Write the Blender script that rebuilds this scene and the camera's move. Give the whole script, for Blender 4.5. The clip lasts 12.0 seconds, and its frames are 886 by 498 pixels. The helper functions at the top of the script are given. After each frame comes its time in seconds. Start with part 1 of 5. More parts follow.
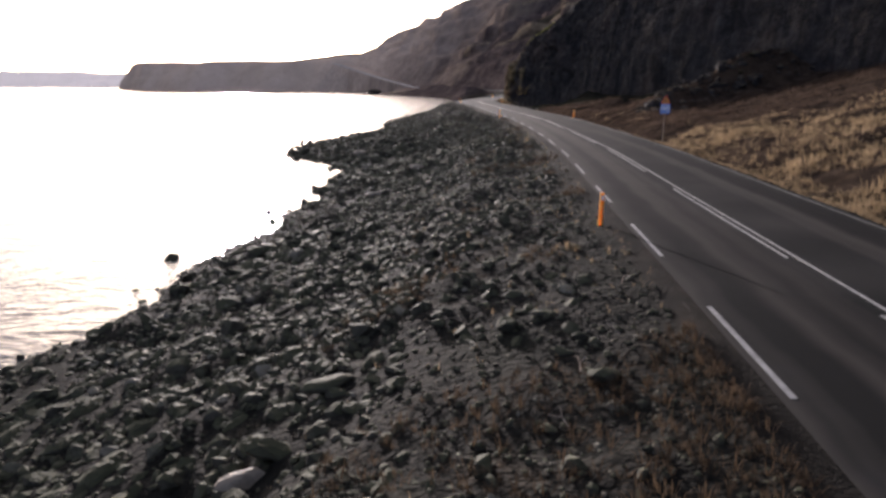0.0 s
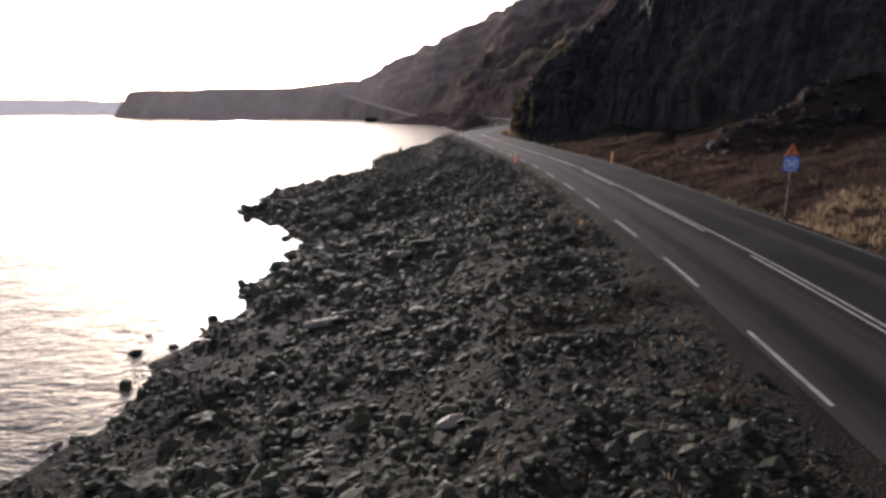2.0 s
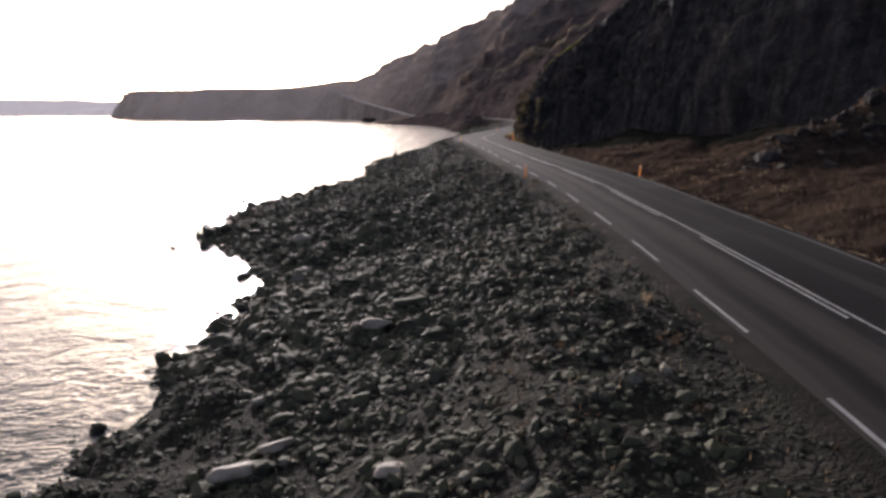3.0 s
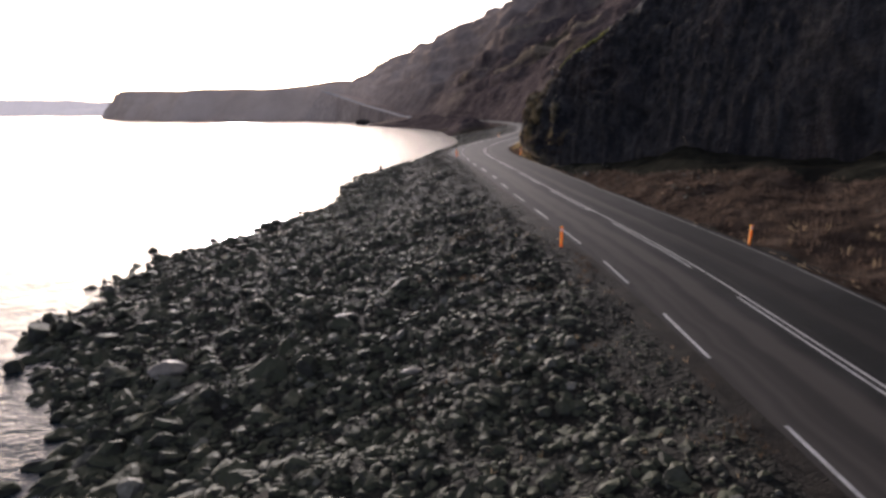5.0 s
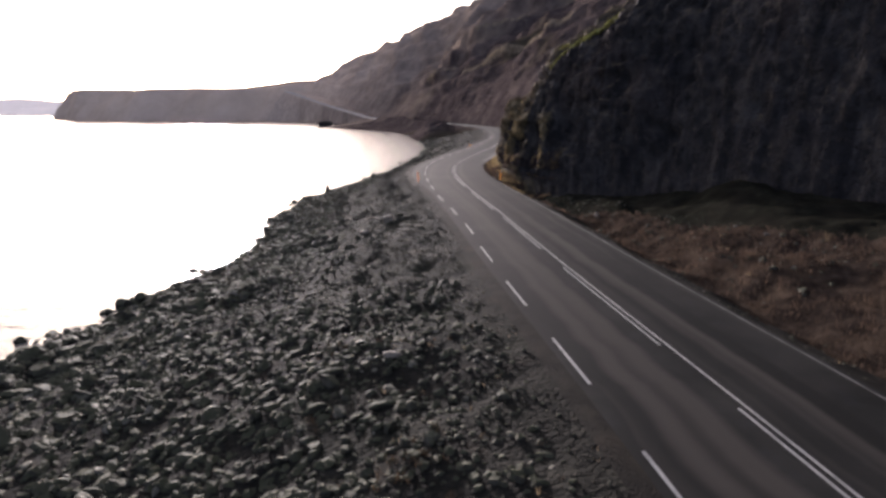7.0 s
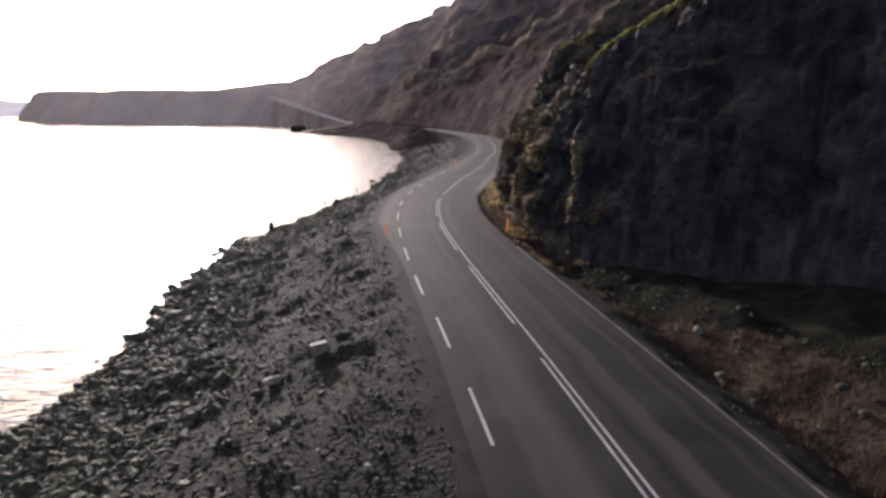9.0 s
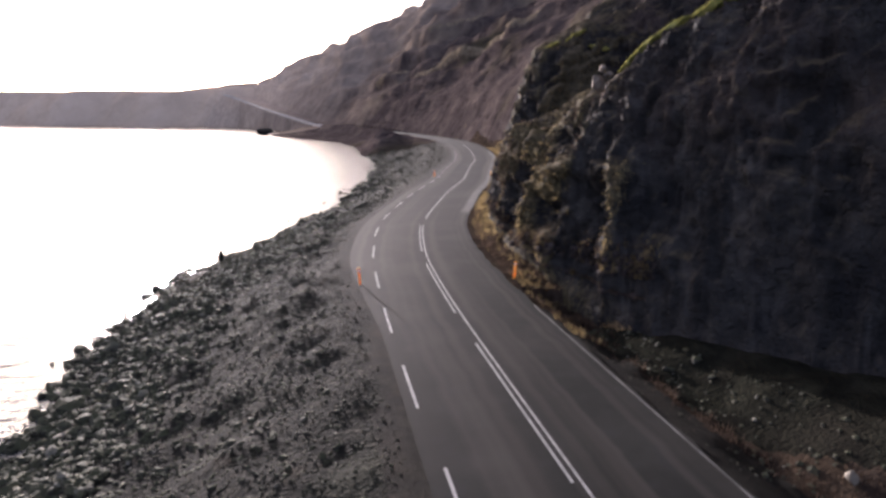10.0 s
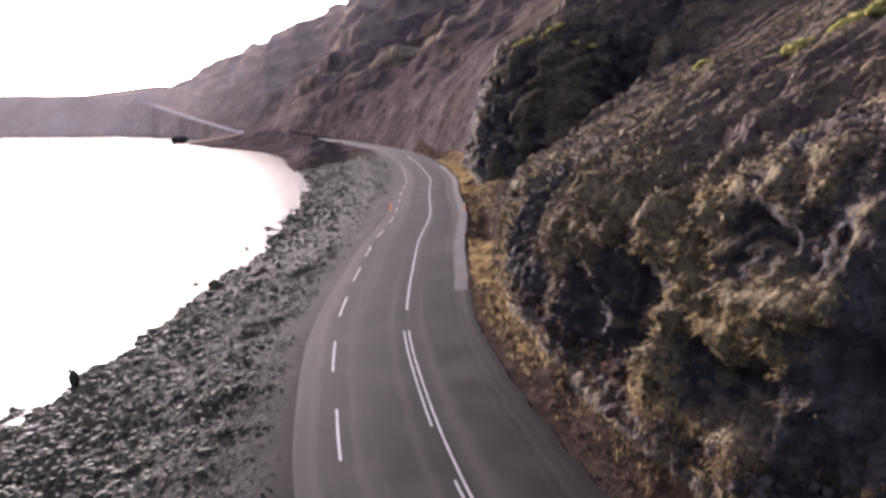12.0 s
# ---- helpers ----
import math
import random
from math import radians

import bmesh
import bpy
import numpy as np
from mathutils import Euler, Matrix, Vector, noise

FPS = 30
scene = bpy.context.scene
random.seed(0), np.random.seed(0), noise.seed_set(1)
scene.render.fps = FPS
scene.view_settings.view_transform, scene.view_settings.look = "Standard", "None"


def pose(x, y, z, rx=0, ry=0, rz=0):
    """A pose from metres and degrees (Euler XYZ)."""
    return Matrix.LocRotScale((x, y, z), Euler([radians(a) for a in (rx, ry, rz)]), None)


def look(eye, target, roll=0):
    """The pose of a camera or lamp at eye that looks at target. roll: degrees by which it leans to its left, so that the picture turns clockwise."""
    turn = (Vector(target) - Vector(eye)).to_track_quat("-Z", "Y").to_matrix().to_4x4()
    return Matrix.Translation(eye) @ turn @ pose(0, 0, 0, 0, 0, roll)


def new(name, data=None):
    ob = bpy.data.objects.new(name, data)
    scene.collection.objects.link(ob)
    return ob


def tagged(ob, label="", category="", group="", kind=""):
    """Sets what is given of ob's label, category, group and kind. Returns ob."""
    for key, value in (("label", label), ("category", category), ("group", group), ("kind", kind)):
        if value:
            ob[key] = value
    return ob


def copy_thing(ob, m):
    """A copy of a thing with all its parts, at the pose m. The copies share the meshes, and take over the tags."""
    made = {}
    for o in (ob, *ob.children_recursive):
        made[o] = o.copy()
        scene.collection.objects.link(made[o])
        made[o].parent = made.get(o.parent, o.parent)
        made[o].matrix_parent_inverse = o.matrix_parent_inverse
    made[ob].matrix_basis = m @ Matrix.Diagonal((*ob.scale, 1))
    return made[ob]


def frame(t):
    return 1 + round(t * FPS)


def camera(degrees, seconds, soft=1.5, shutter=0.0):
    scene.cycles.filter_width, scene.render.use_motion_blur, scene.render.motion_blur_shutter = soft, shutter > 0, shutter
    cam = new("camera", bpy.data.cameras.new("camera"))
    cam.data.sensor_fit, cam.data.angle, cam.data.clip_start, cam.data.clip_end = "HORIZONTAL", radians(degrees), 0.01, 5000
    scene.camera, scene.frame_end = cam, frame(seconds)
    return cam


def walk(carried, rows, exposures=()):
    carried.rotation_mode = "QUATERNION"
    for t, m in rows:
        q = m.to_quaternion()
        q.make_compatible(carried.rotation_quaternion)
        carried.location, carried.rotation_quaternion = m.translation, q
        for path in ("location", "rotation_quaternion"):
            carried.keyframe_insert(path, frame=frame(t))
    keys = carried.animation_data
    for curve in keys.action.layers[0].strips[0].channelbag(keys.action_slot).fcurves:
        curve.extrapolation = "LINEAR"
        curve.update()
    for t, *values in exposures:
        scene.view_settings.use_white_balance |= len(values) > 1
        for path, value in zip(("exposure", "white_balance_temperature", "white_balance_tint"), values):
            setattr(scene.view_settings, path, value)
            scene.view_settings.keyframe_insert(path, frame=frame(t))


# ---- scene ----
# The camera: a small drone that follows the road and climbs slowly.
cam = camera(70.2, 12.0, soft=3.1)
PATH = [
    (0.0, (0.896, 1.945, 3.416), (0.869, 3.879, 2.907), -0.4),
    (0.5, (0.824, 5.884, 3.506), (0.798, 7.819, 2.999), -0.4),
    (1.0, (0.809, 9.879, 3.613), (0.784, 11.817, 3.119), -0.4),
    (1.5, (0.765, 13.858, 3.831), (0.740, 15.805, 3.374), -0.5),
    (2.0, (0.786, 18.190, 4.042), (0.762, 20.143, 3.610), -0.6),
    (2.5, (0.833, 22.165, 4.211), (0.809, 24.118, 3.779), -0.7),
    (3.0, (0.904, 26.210, 4.388), (0.881, 28.162, 3.955), -0.7),
    (5.0, (1.426, 43.261, 5.279), (1.410, 45.213, 4.846), -0.7),
    (5.5, (1.638, 47.355, 5.419), (1.627, 49.308, 4.986), -0.7),
    (6.0, (1.827, 51.488, 5.662), (1.841, 53.440, 5.227), -0.6),
    (6.5, (2.080, 55.629, 5.990), (2.128, 57.580, 5.554), -0.7),
    (7.0, (2.393, 60.289, 6.257), (2.473, 62.239, 5.822), -0.6),
    (9.0, (3.242, 79.091, 7.252), (3.384, 81.039, 6.823), -0.4),
    (9.5, (3.145, 83.263, 7.497), (3.329, 85.208, 7.069), -0.4),
    (10.0, (3.025, 87.988, 7.769), (3.259, 89.929, 7.344), -0.3),
    (10.5, (2.874, 93.596, 8.076), (3.171, 95.528, 7.653), -0.3),
    (11.0, (2.678, 98.402, 8.401), (3.036, 100.324, 7.979), -0.4),
    (11.2, (2.639, 100.019, 8.447), (3.015, 101.939, 8.028), -0.5),
    (11.5, (2.542, 106.024, 9.147), (2.986, 107.928, 8.725), -1.1),
    (12.0, (2.538, 106.130, 9.157), (2.983, 108.033, 8.731), -1.1),
]
walk(cam, [(t, look(eye, target, roll)) for t, eye, target, roll in PATH], exposures=[(0.0, 0.64, 6050, 20), (2.5, 0.40, 6050, 20), (6.0, 0.74, 6000, 21), (9.0, 0.87, 6000, 22), (10.5, 1.36, 5950, 23), (11.0, 1.50, 5950, 25), (11.5, 1.66, 5950, 30), (12.0, 1.66, 5950, 30)])

# ---- world, sun ----
SUN_ELEVATION, SUN_AZIMUTH = 7.8, -18.0  # degrees above the horizon, and from +y towards +x
world = bpy.data.worlds.new("sky")
scene.world = world
world.use_nodes = True
wn = world.node_tree.nodes
sky = wn.new("ShaderNodeTexSky")
sky.sky_type, sky.sun_disc = "NISHITA", False
sky.sun_elevation, sky.sun_rotation = radians(SUN_ELEVATION), radians(SUN_AZIMUTH)
sky.air_density, sky.dust_density, sky.ozone_density = 0.35, 2.4, 0.3
wn["Background"].inputs["Strength"].default_value = 0.15
haze = wn.new("ShaderNodeMix")  # thin even haze that whitens the whole sky
haze.data_type, haze.blend_type = "RGBA", "ADD"
haze.inputs["Factor"].default_value = 1.0
haze.inputs["B"].default_value = (0.80, 0.752, 0.722, 1)
world.node_tree.links.new(sky.outputs["Color"], haze.inputs["A"])
world.node_tree.links.new(haze.outputs["Result"], wn["Background"].inputs["Color"])
sun = new("sun", bpy.data.lights.new("sun", "SUN"))
sun.data.energy, sun.data.angle, sun.data.color = 4.6, radians(0.6), (1.0, 0.92, 0.83)
to_sun = Vector((math.sin(radians(SUN_AZIMUTH)), math.cos(radians(SUN_AZIMUTH)), math.tan(radians(SUN_ELEVATION))))
sun.matrix_world = look(to_sun * 100, (0, 0, 0))


# ---- helpers for shapes ----
def curve(table, soft=3.0):
    """A smooth function through a table of (along, value)."""
    a, v = np.array(table, float).T
    grid = np.arange(a[0], a[-1] + 0.25, 0.5)
    val = np.interp(grid, a, v)
    n = int(soft * 4)
    if n:
        k = np.exp(-0.5 * (np.arange(-n, n + 1) * 0.5 / soft) ** 2)
        pad = np.concatenate([2 * val[0] - val[n:0:-1], val, 2 * val[-1] - val[-2:-n - 2:-1]])
        val = np.convolve(pad, k / k.sum(), "valid")
    return lambda s: np.interp(s, grid, val)


def hashed(i, j, k):
    h = (i * 374761393 + j * 668265263 + k * 2147483647 + 1013904223) & 0xFFFFFFFF
    h = ((h ^ (h >> 13)) * 1274126177) & 0xFFFFFFFF
    h = h ^ (h >> 16)
    return (h & 0xFFFF) / 32767.5 - 1.0


def value_noise(x, y, z):
    """Smooth noise of -1 to 1 on arrays."""
    xi, yi, zi = (np.floor(c).astype(np.int64) for c in (x, y, z))
    fx, fy, fz = (c - np.floor(c) for c in (x, y, z))
    fx, fy, fz = (f * f * f * (f * (f * 6 - 15) + 10) for f in (fx, fy, fz))
    out = 0.0
    for a in (0, 1):
        for b in (0, 1):
            for c in (0, 1):
                w = (fx if a else 1 - fx) * (fy if b else 1 - fy) * (fz if c else 1 - fz)
                out = out + w * hashed(xi + a, yi + b, zi + c)
    return out


def fractal(x, y, z, octaves=4, gain=0.5):
    out, amp = 0.0, 1.0
    for o in range(octaves):
        f = 2.03 ** o
        out = out + amp * value_noise(x * f + 17.3 * o, y * f - 9.1 * o, z * f + 4.7 * o)
        amp *= gain
    return out


def ridged(x, y, z, octaves=3):
    out, amp = 0.0, 1.0
    for o in range(octaves):
        f = 2.1 ** o
        out = out + amp * (1 - 2 * np.abs(value_noise(x * f + 31.7 * o, y * f + 8.3 * o, z * f - 12.9 * o)))
        amp *= 0.5
    return out


def mesh_from(name, verts, faces, mats=(), smooth=False):
    me = bpy.data.meshes.new(name)
    verts, faces = np.asarray(verts, np.float32), np.asarray(faces, np.int32)
    n = faces.shape[1]
    me.vertices.add(len(verts))
    me.vertices.foreach_set("co", verts.ravel())
    me.loops.add(faces.size)
    me.loops.foreach_set("vertex_index", faces.ravel())
    me.polygons.add(len(faces))
    me.polygons.foreach_set("loop_start", np.arange(0, faces.size, n, dtype=np.int32))
    me.polygons.foreach_set("use_smooth", np.full(len(faces), smooth, bool))
    me.update(calc_edges=True)
    me.validate()
    for m in mats:
        me.materials.append(m)
    return me


def grid_faces(rows, cols):
    i = np.arange(rows - 1)[:, None] * cols + np.arange(cols - 1)[None]
    i = i.ravel()
    return np.stack([i, i + 1, i + cols + 1, i + cols], 1)


def part(name, bm, material, parent=None, label=""):
    me = bpy.data.meshes.new(name)
    bm.to_mesh(me)
    bm.free()
    me.materials.append(material)
    ob = new(name, me)
    ob.parent = parent
    return tagged(ob, label)


def box(bm, x, y, z, sx, sy, sz, bevel=0.0, turn=None):
    m = Matrix.Translation((x, y, z)) @ (turn or Matrix()) @ Matrix.Diagonal((sx, sy, sz, 1))
    r = bmesh.ops.create_cube(bm, size=1.0, matrix=m)
    if bevel:
        edges = list({e for v in r["verts"] for e in v.link_edges})
        bmesh.ops.bevel(bm, geom=edges, offset=bevel, segments=2, affect="EDGES", profile=0.6)
    return bm


# ---- materials ----
def material(name, stops, scale=1.0, detail=8.0, rough=(0.8, 0.95), bump=0.4, bump_scale=None, bump_dist=0.05, metallic=0.0, second=None, coords="Object", spec=0.5):
    """Noise-mottled surface. stops: colours from dark to light. second: (scale, colour, low, high, strength) patches."""
    m = bpy.data.materials.new(name)
    m.use_nodes = True
    nt = m.node_tree
    n, ln = nt.nodes, nt.links.new
    bsdf = n["Principled BSDF"]
    tc = n.new("ShaderNodeTexCoord")
    where = tc.outputs[coords]
    if coords == "Object":
        geo = n.new("ShaderNodeNewGeometry")
        where = geo.outputs["Position"]
    no = n.new("ShaderNodeTexNoise")
    no.inputs["Scale"].default_value, no.inputs["Detail"].default_value = scale, detail
    no.inputs["Roughness"].default_value = 0.62
    ln(where, no.inputs["Vector"])
    ramp = n.new("ShaderNodeValToRGB")
    els = ramp.color_ramp.elements
    while len(els) < len(stops):
        els.new(0.5)
    for i, c in enumerate(stops):
        els[i].position = 0.32 + 0.36 * i / max(1, len(stops) - 1)
        els[i].color = (*c, 1)
    ln(no.outputs["Fac"], ramp.inputs["Fac"])
    colour = ramp.outputs["Color"]
    if second:
        for sc, col, low, high, strength in second:
            n2 = n.new("ShaderNodeTexNoise")
            n2.inputs["Scale"].default_value, n2.inputs["Detail"].default_value = sc, 6
            ln(where, n2.inputs["Vector"])
            mr = n.new("ShaderNodeMapRange")
            mr.inputs["From Min"].default_value, mr.inputs["From Max"].default_value = low, high
            mr.inputs["To Max"].default_value = strength
            ln(n2.outputs["Fac"], mr.inputs["Value"])
            mx = n.new("ShaderNodeMix")
            mx.data_type = "RGBA"
            mx.inputs["B"].default_value = (*col, 1)
            ln(mr.outputs["Result"], mx.inputs["Factor"])
            ln(colour, mx.inputs["A"])
            colour = mx.outputs["Result"]
    ln(colour, bsdf.inputs["Base Color"])
    rr = n.new("ShaderNodeMapRange")
    rr.inputs["To Min"].default_value, rr.inputs["To Max"].default_value = rough
    ln(no.outputs["Fac"], rr.inputs["Value"])
    ln(rr.outputs["Result"], bsdf.inputs["Roughness"])
    bsdf.inputs["Metallic"].default_value = metallic
    bsdf.inputs["Specular IOR Level"].default_value = spec
    if bump:
        nb = n.new("ShaderNodeTexNoise")
        nb.inputs["Scale"].default_value, nb.inputs["Detail"].default_value = bump_scale or scale * 4, 8
        ln(where, nb.inputs["Vector"])
        bp = n.new("ShaderNodeBump")
        bp.inputs["Strength"].default_value, bp.inputs["Distance"].default_value = bump, bump_dist
        ln(nb.outputs["Fac"], bp.inputs["Height"])
        ln(bp.outputs["Normal"], bsdf.inputs["Normal"])
    return m


def mossy(m, colour, low, high, scale, strength=1.0):
    """Moss or grass that lies on the upward sides of a material."""
    nt = m.node_tree
    n, ln = nt.nodes, nt.links.new
    bsdf = n["Principled BSDF"]
    before = bsdf.inputs["Base Color"].links[0].from_socket
    geo = n.new("ShaderNodeNewGeometry")
    sep = n.new("ShaderNodeSeparateXYZ")
    ln(geo.outputs["Normal"], sep.inputs["Vector"])
    no = n.new("ShaderNodeTexNoise")
    no.inputs["Scale"].default_value, no.inputs["Detail"].default_value = scale, 6
    ln(geo.outputs["Position"], no.inputs["Vector"])
    add = n.new("ShaderNodeMath")
    add.operation = "MULTIPLY_ADD"
    add.inputs[1].default_value = 1.2
    ln(no.outputs["Fac"], add.inputs[0])
    ln(sep.outputs["Z"], add.inputs[2])
    mr = n.new("ShaderNodeMapRange")
    mr.inputs["From Min"].default_value, mr.inputs["From Max"].default_value = low, high
    mr.inputs["To Max"].default_value = strength
    ln(add.outputs[0], mr.inputs["Value"])
    mx = n.new("ShaderNodeMix")
    mx.data_type = "RGBA"
    mx.inputs["B"].default_value = (*colour, 1)
    ln(mr.outputs["Result"], mx.inputs["Factor"])
    ln(before, mx.inputs["A"])
    ln(mx.outputs["Result"], bsdf.inputs["Base Color"])
    return m


M_ASPHALT = material("asphalt", [(0.0122, 0.0120, 0.0112), (0.0182, 0.0180, 0.0166), (0.028, 0.0275, 0.0250)], 0.35, 12, (0.62, 0.8), 0.35, 90, 0.006, spec=0.055,
                     second=[(0.18, (0.050, 0.046, 0.041), 0.5, 0.68, 0.55), (1.4, (0.022, 0.022, 0.024), 0.56, 0.75, 0.6)])


def wheel_tracks(m):
    """Long dark and pale streaks that the traffic has left along the lanes."""
    nt = m.node_tree
    n, ln = nt.nodes, nt.links.new
    bsdf = n["Principled BSDF"]
    before = bsdf.inputs["Base Color"].links[0].from_socket
    uv = n.new("ShaderNodeUVMap")
    uv.uv_map = "across"
    for scale, colour, low, high, strength in (((0.62, 0.012, 1), (0.0125, 0.012, 0.0112), 0.45, 0.57, 0.8), ((0.85, 0.009, 1), (0.066, 0.059, 0.051), 0.48, 0.62, 0.65)):
        mp = n.new("ShaderNodeMapping")
        mp.inputs["Scale"].default_value = scale
        ln(uv.outputs["UV"], mp.inputs["Vector"])
        no = n.new("ShaderNodeTexNoise")
        no.inputs["Scale"].default_value, no.inputs["Detail"].default_value = 1.0, 2.5
        ln(mp.outputs["Vector"], no.inputs["Vector"])
        mr = n.new("ShaderNodeMapRange")
        mr.inputs["From Min"].default_value, mr.inputs["From Max"].default_value, mr.inputs["To Max"].default_value = low, high, strength
        ln(no.outputs["Fac"], mr.inputs["Value"])
        mx = n.new("ShaderNodeMix")
        mx.data_type = "RGBA"
        mx.inputs["B"].default_value = (*colour, 1)
        ln(mr.outputs["Result"], mx.inputs["Factor"])
        ln(before, mx.inputs["A"])
        before = mx.outputs["Result"]
    ln(before, bsdf.inputs["Base Color"])


wheel_tracks(M_ASPHALT)
M_LINE = material("road_paint", [(0.17, 0.168, 0.16), (0.29, 0.285, 0.27), (0.39, 0.38, 0.36)], 2.5, 10, (0.5, 0.75), 0.2, 60, 0.004,
                  second=[(5.0, (0.16, 0.16, 0.16), 0.58, 0.68, 0.8)])
M_GROUND = material("bank_earth", [(0.010, 0.0096, 0.0079), (0.018, 0.0172, 0.0140), (0.032, 0.0302, 0.0242)], 1.6, 12, (0.85, 1.0), 0.9, 7, 0.08,
                    second=[(0.25, (0.029, 0.031, 0.019), 0.50, 0.70, 0.45), (0.7, (0.055, 0.040, 0.026), 0.6, 0.76, 0.5)], spec=0.04)
M_VERGE = material("dry_grass_ground", [(0.016, 0.0122, 0.0100), (0.034, 0.0255, 0.0200), (0.072, 0.054, 0.040)], 1.1, 12, (0.9, 1.0), 1.0, 9, 0.12,
                   second=[(0.35, (0.055, 0.04, 0.028), 0.5, 0.66, 0.8)], spec=0.0)
# Dark moss, with the shade below the cliff put into the colour.
M_TALUS = material("shaded_mossy_talus", [(0.0085, 0.0086, 0.0070), (0.0150, 0.0150, 0.0115), (0.028, 0.0275, 0.0200)], 1.2, 12, (0.9, 1.0), 1.0, 8, 0.12,
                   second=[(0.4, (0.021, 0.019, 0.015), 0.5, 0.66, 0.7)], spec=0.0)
M_SHOULDER = material("packed_grit", [(0.010, 0.0090, 0.0075), (0.0165, 0.0146, 0.0120), (0.028, 0.0248, 0.0200)], 1.3, 12, (0.85, 1.0), 0.8, 30, 0.03, second=[(0.5, (0.032, 0.025, 0.018), 0.52, 0.7, 0.5)], spec=0.05)
M_ROCK = material("basalt", [(0.030, 0.0285, 0.0215), (0.047, 0.0445, 0.034), (0.074, 0.069, 0.053)], 2.2, 12, (0.68, 0.9), 0.9, 9, 0.05, spec=0.10)
M_CLIFF = material("cliff_rock", [(0.018, 0.0174, 0.0176), (0.034, 0.0322, 0.0316), (0.062, 0.057, 0.053)], 0.9, 14, (0.75, 0.95), 1.0, 7, 0.14,
                   second=[(0.16, (0.062, 0.045, 0.039), 0.54, 0.68, 0.4), (1.6, (0.092, 0.077, 0.060), 0.57, 0.70, 0.5), (0.5, (0.020, 0.0195, 0.022), 0.52, 0.68, 0.75)], spec=0.05)


def fractured(m, scales):
    """Adds the edges of broken blocks to a rock's relief."""
    nt = m.node_tree
    n, ln = nt.nodes, nt.links.new
    bsdf = n["Principled BSDF"]
    last = bsdf.inputs["Normal"].links[0].from_socket
    geo = n.new("ShaderNodeNewGeometry")
    wob = n.new("ShaderNodeTexNoise")
    wob.inputs["Scale"].default_value, wob.inputs["Detail"].default_value = 1.3, 4
    ln(geo.outputs["Position"], wob.inputs["Vector"])
    add = n.new("ShaderNodeVectorMath")
    add.operation = "MULTIPLY_ADD"
    add.inputs[1].default_value = (0.7, 0.7, 0.7)
    ln(wob.outputs["Color"], add.inputs[0])
    ln(geo.outputs["Position"], add.inputs[2])
    for sc, dist in scales:
        vo = n.new("ShaderNodeTexVoronoi")
        vo.inputs["Scale"].default_value = sc
        ln(add.outputs[0], vo.inputs["Vector"])
        bp = n.new("ShaderNodeBump")
        bp.inputs["Strength"].default_value, bp.inputs["Distance"].default_value = 0.9, dist
        bp.invert = True
        ln(vo.outputs["Distance"], bp.inputs["Height"])
        ln(last, bp.inputs["Normal"])
        last = bp.outputs["Normal"]
    ln(last, bsdf.inputs["Normal"])


def streaked(m, colour, scale, low, high, strength):
    """Upright stains that water has left on the rock."""
    nt = m.node_tree
    n, ln = nt.nodes, nt.links.new
    bsdf = n["Principled BSDF"]
    before = bsdf.inputs["Base Color"].links[0].from_socket
    geo = n.new("ShaderNodeNewGeometry")
    mp = n.new("ShaderNodeMapping")
    mp.inputs["Scale"].default_value = scale
    ln(geo.outputs["Position"], mp.inputs["Vector"])
    no = n.new("ShaderNodeTexNoise")
    no.inputs["Scale"].default_value, no.inputs["Detail"].default_value, no.inputs["Distortion"].default_value = 1.0, 6, 0.4
    ln(mp.outputs["Vector"], no.inputs["Vector"])
    mr = n.new("ShaderNodeMapRange")
    mr.inputs["From Min"].default_value, mr.inputs["From Max"].default_value, mr.inputs["To Max"].default_value = low, high, strength
    ln(no.outputs["Fac"], mr.inputs["Value"])
    mx = n.new("ShaderNodeMix")
    mx.data_type = "RGBA"
    mx.inputs["B"].default_value = (*colour, 1)
    ln(mr.outputs["Result"], mx.inputs["Factor"])
    ln(before, mx.inputs["A"])
    ln(mx.outputs["Result"], bsdf.inputs["Base Color"])


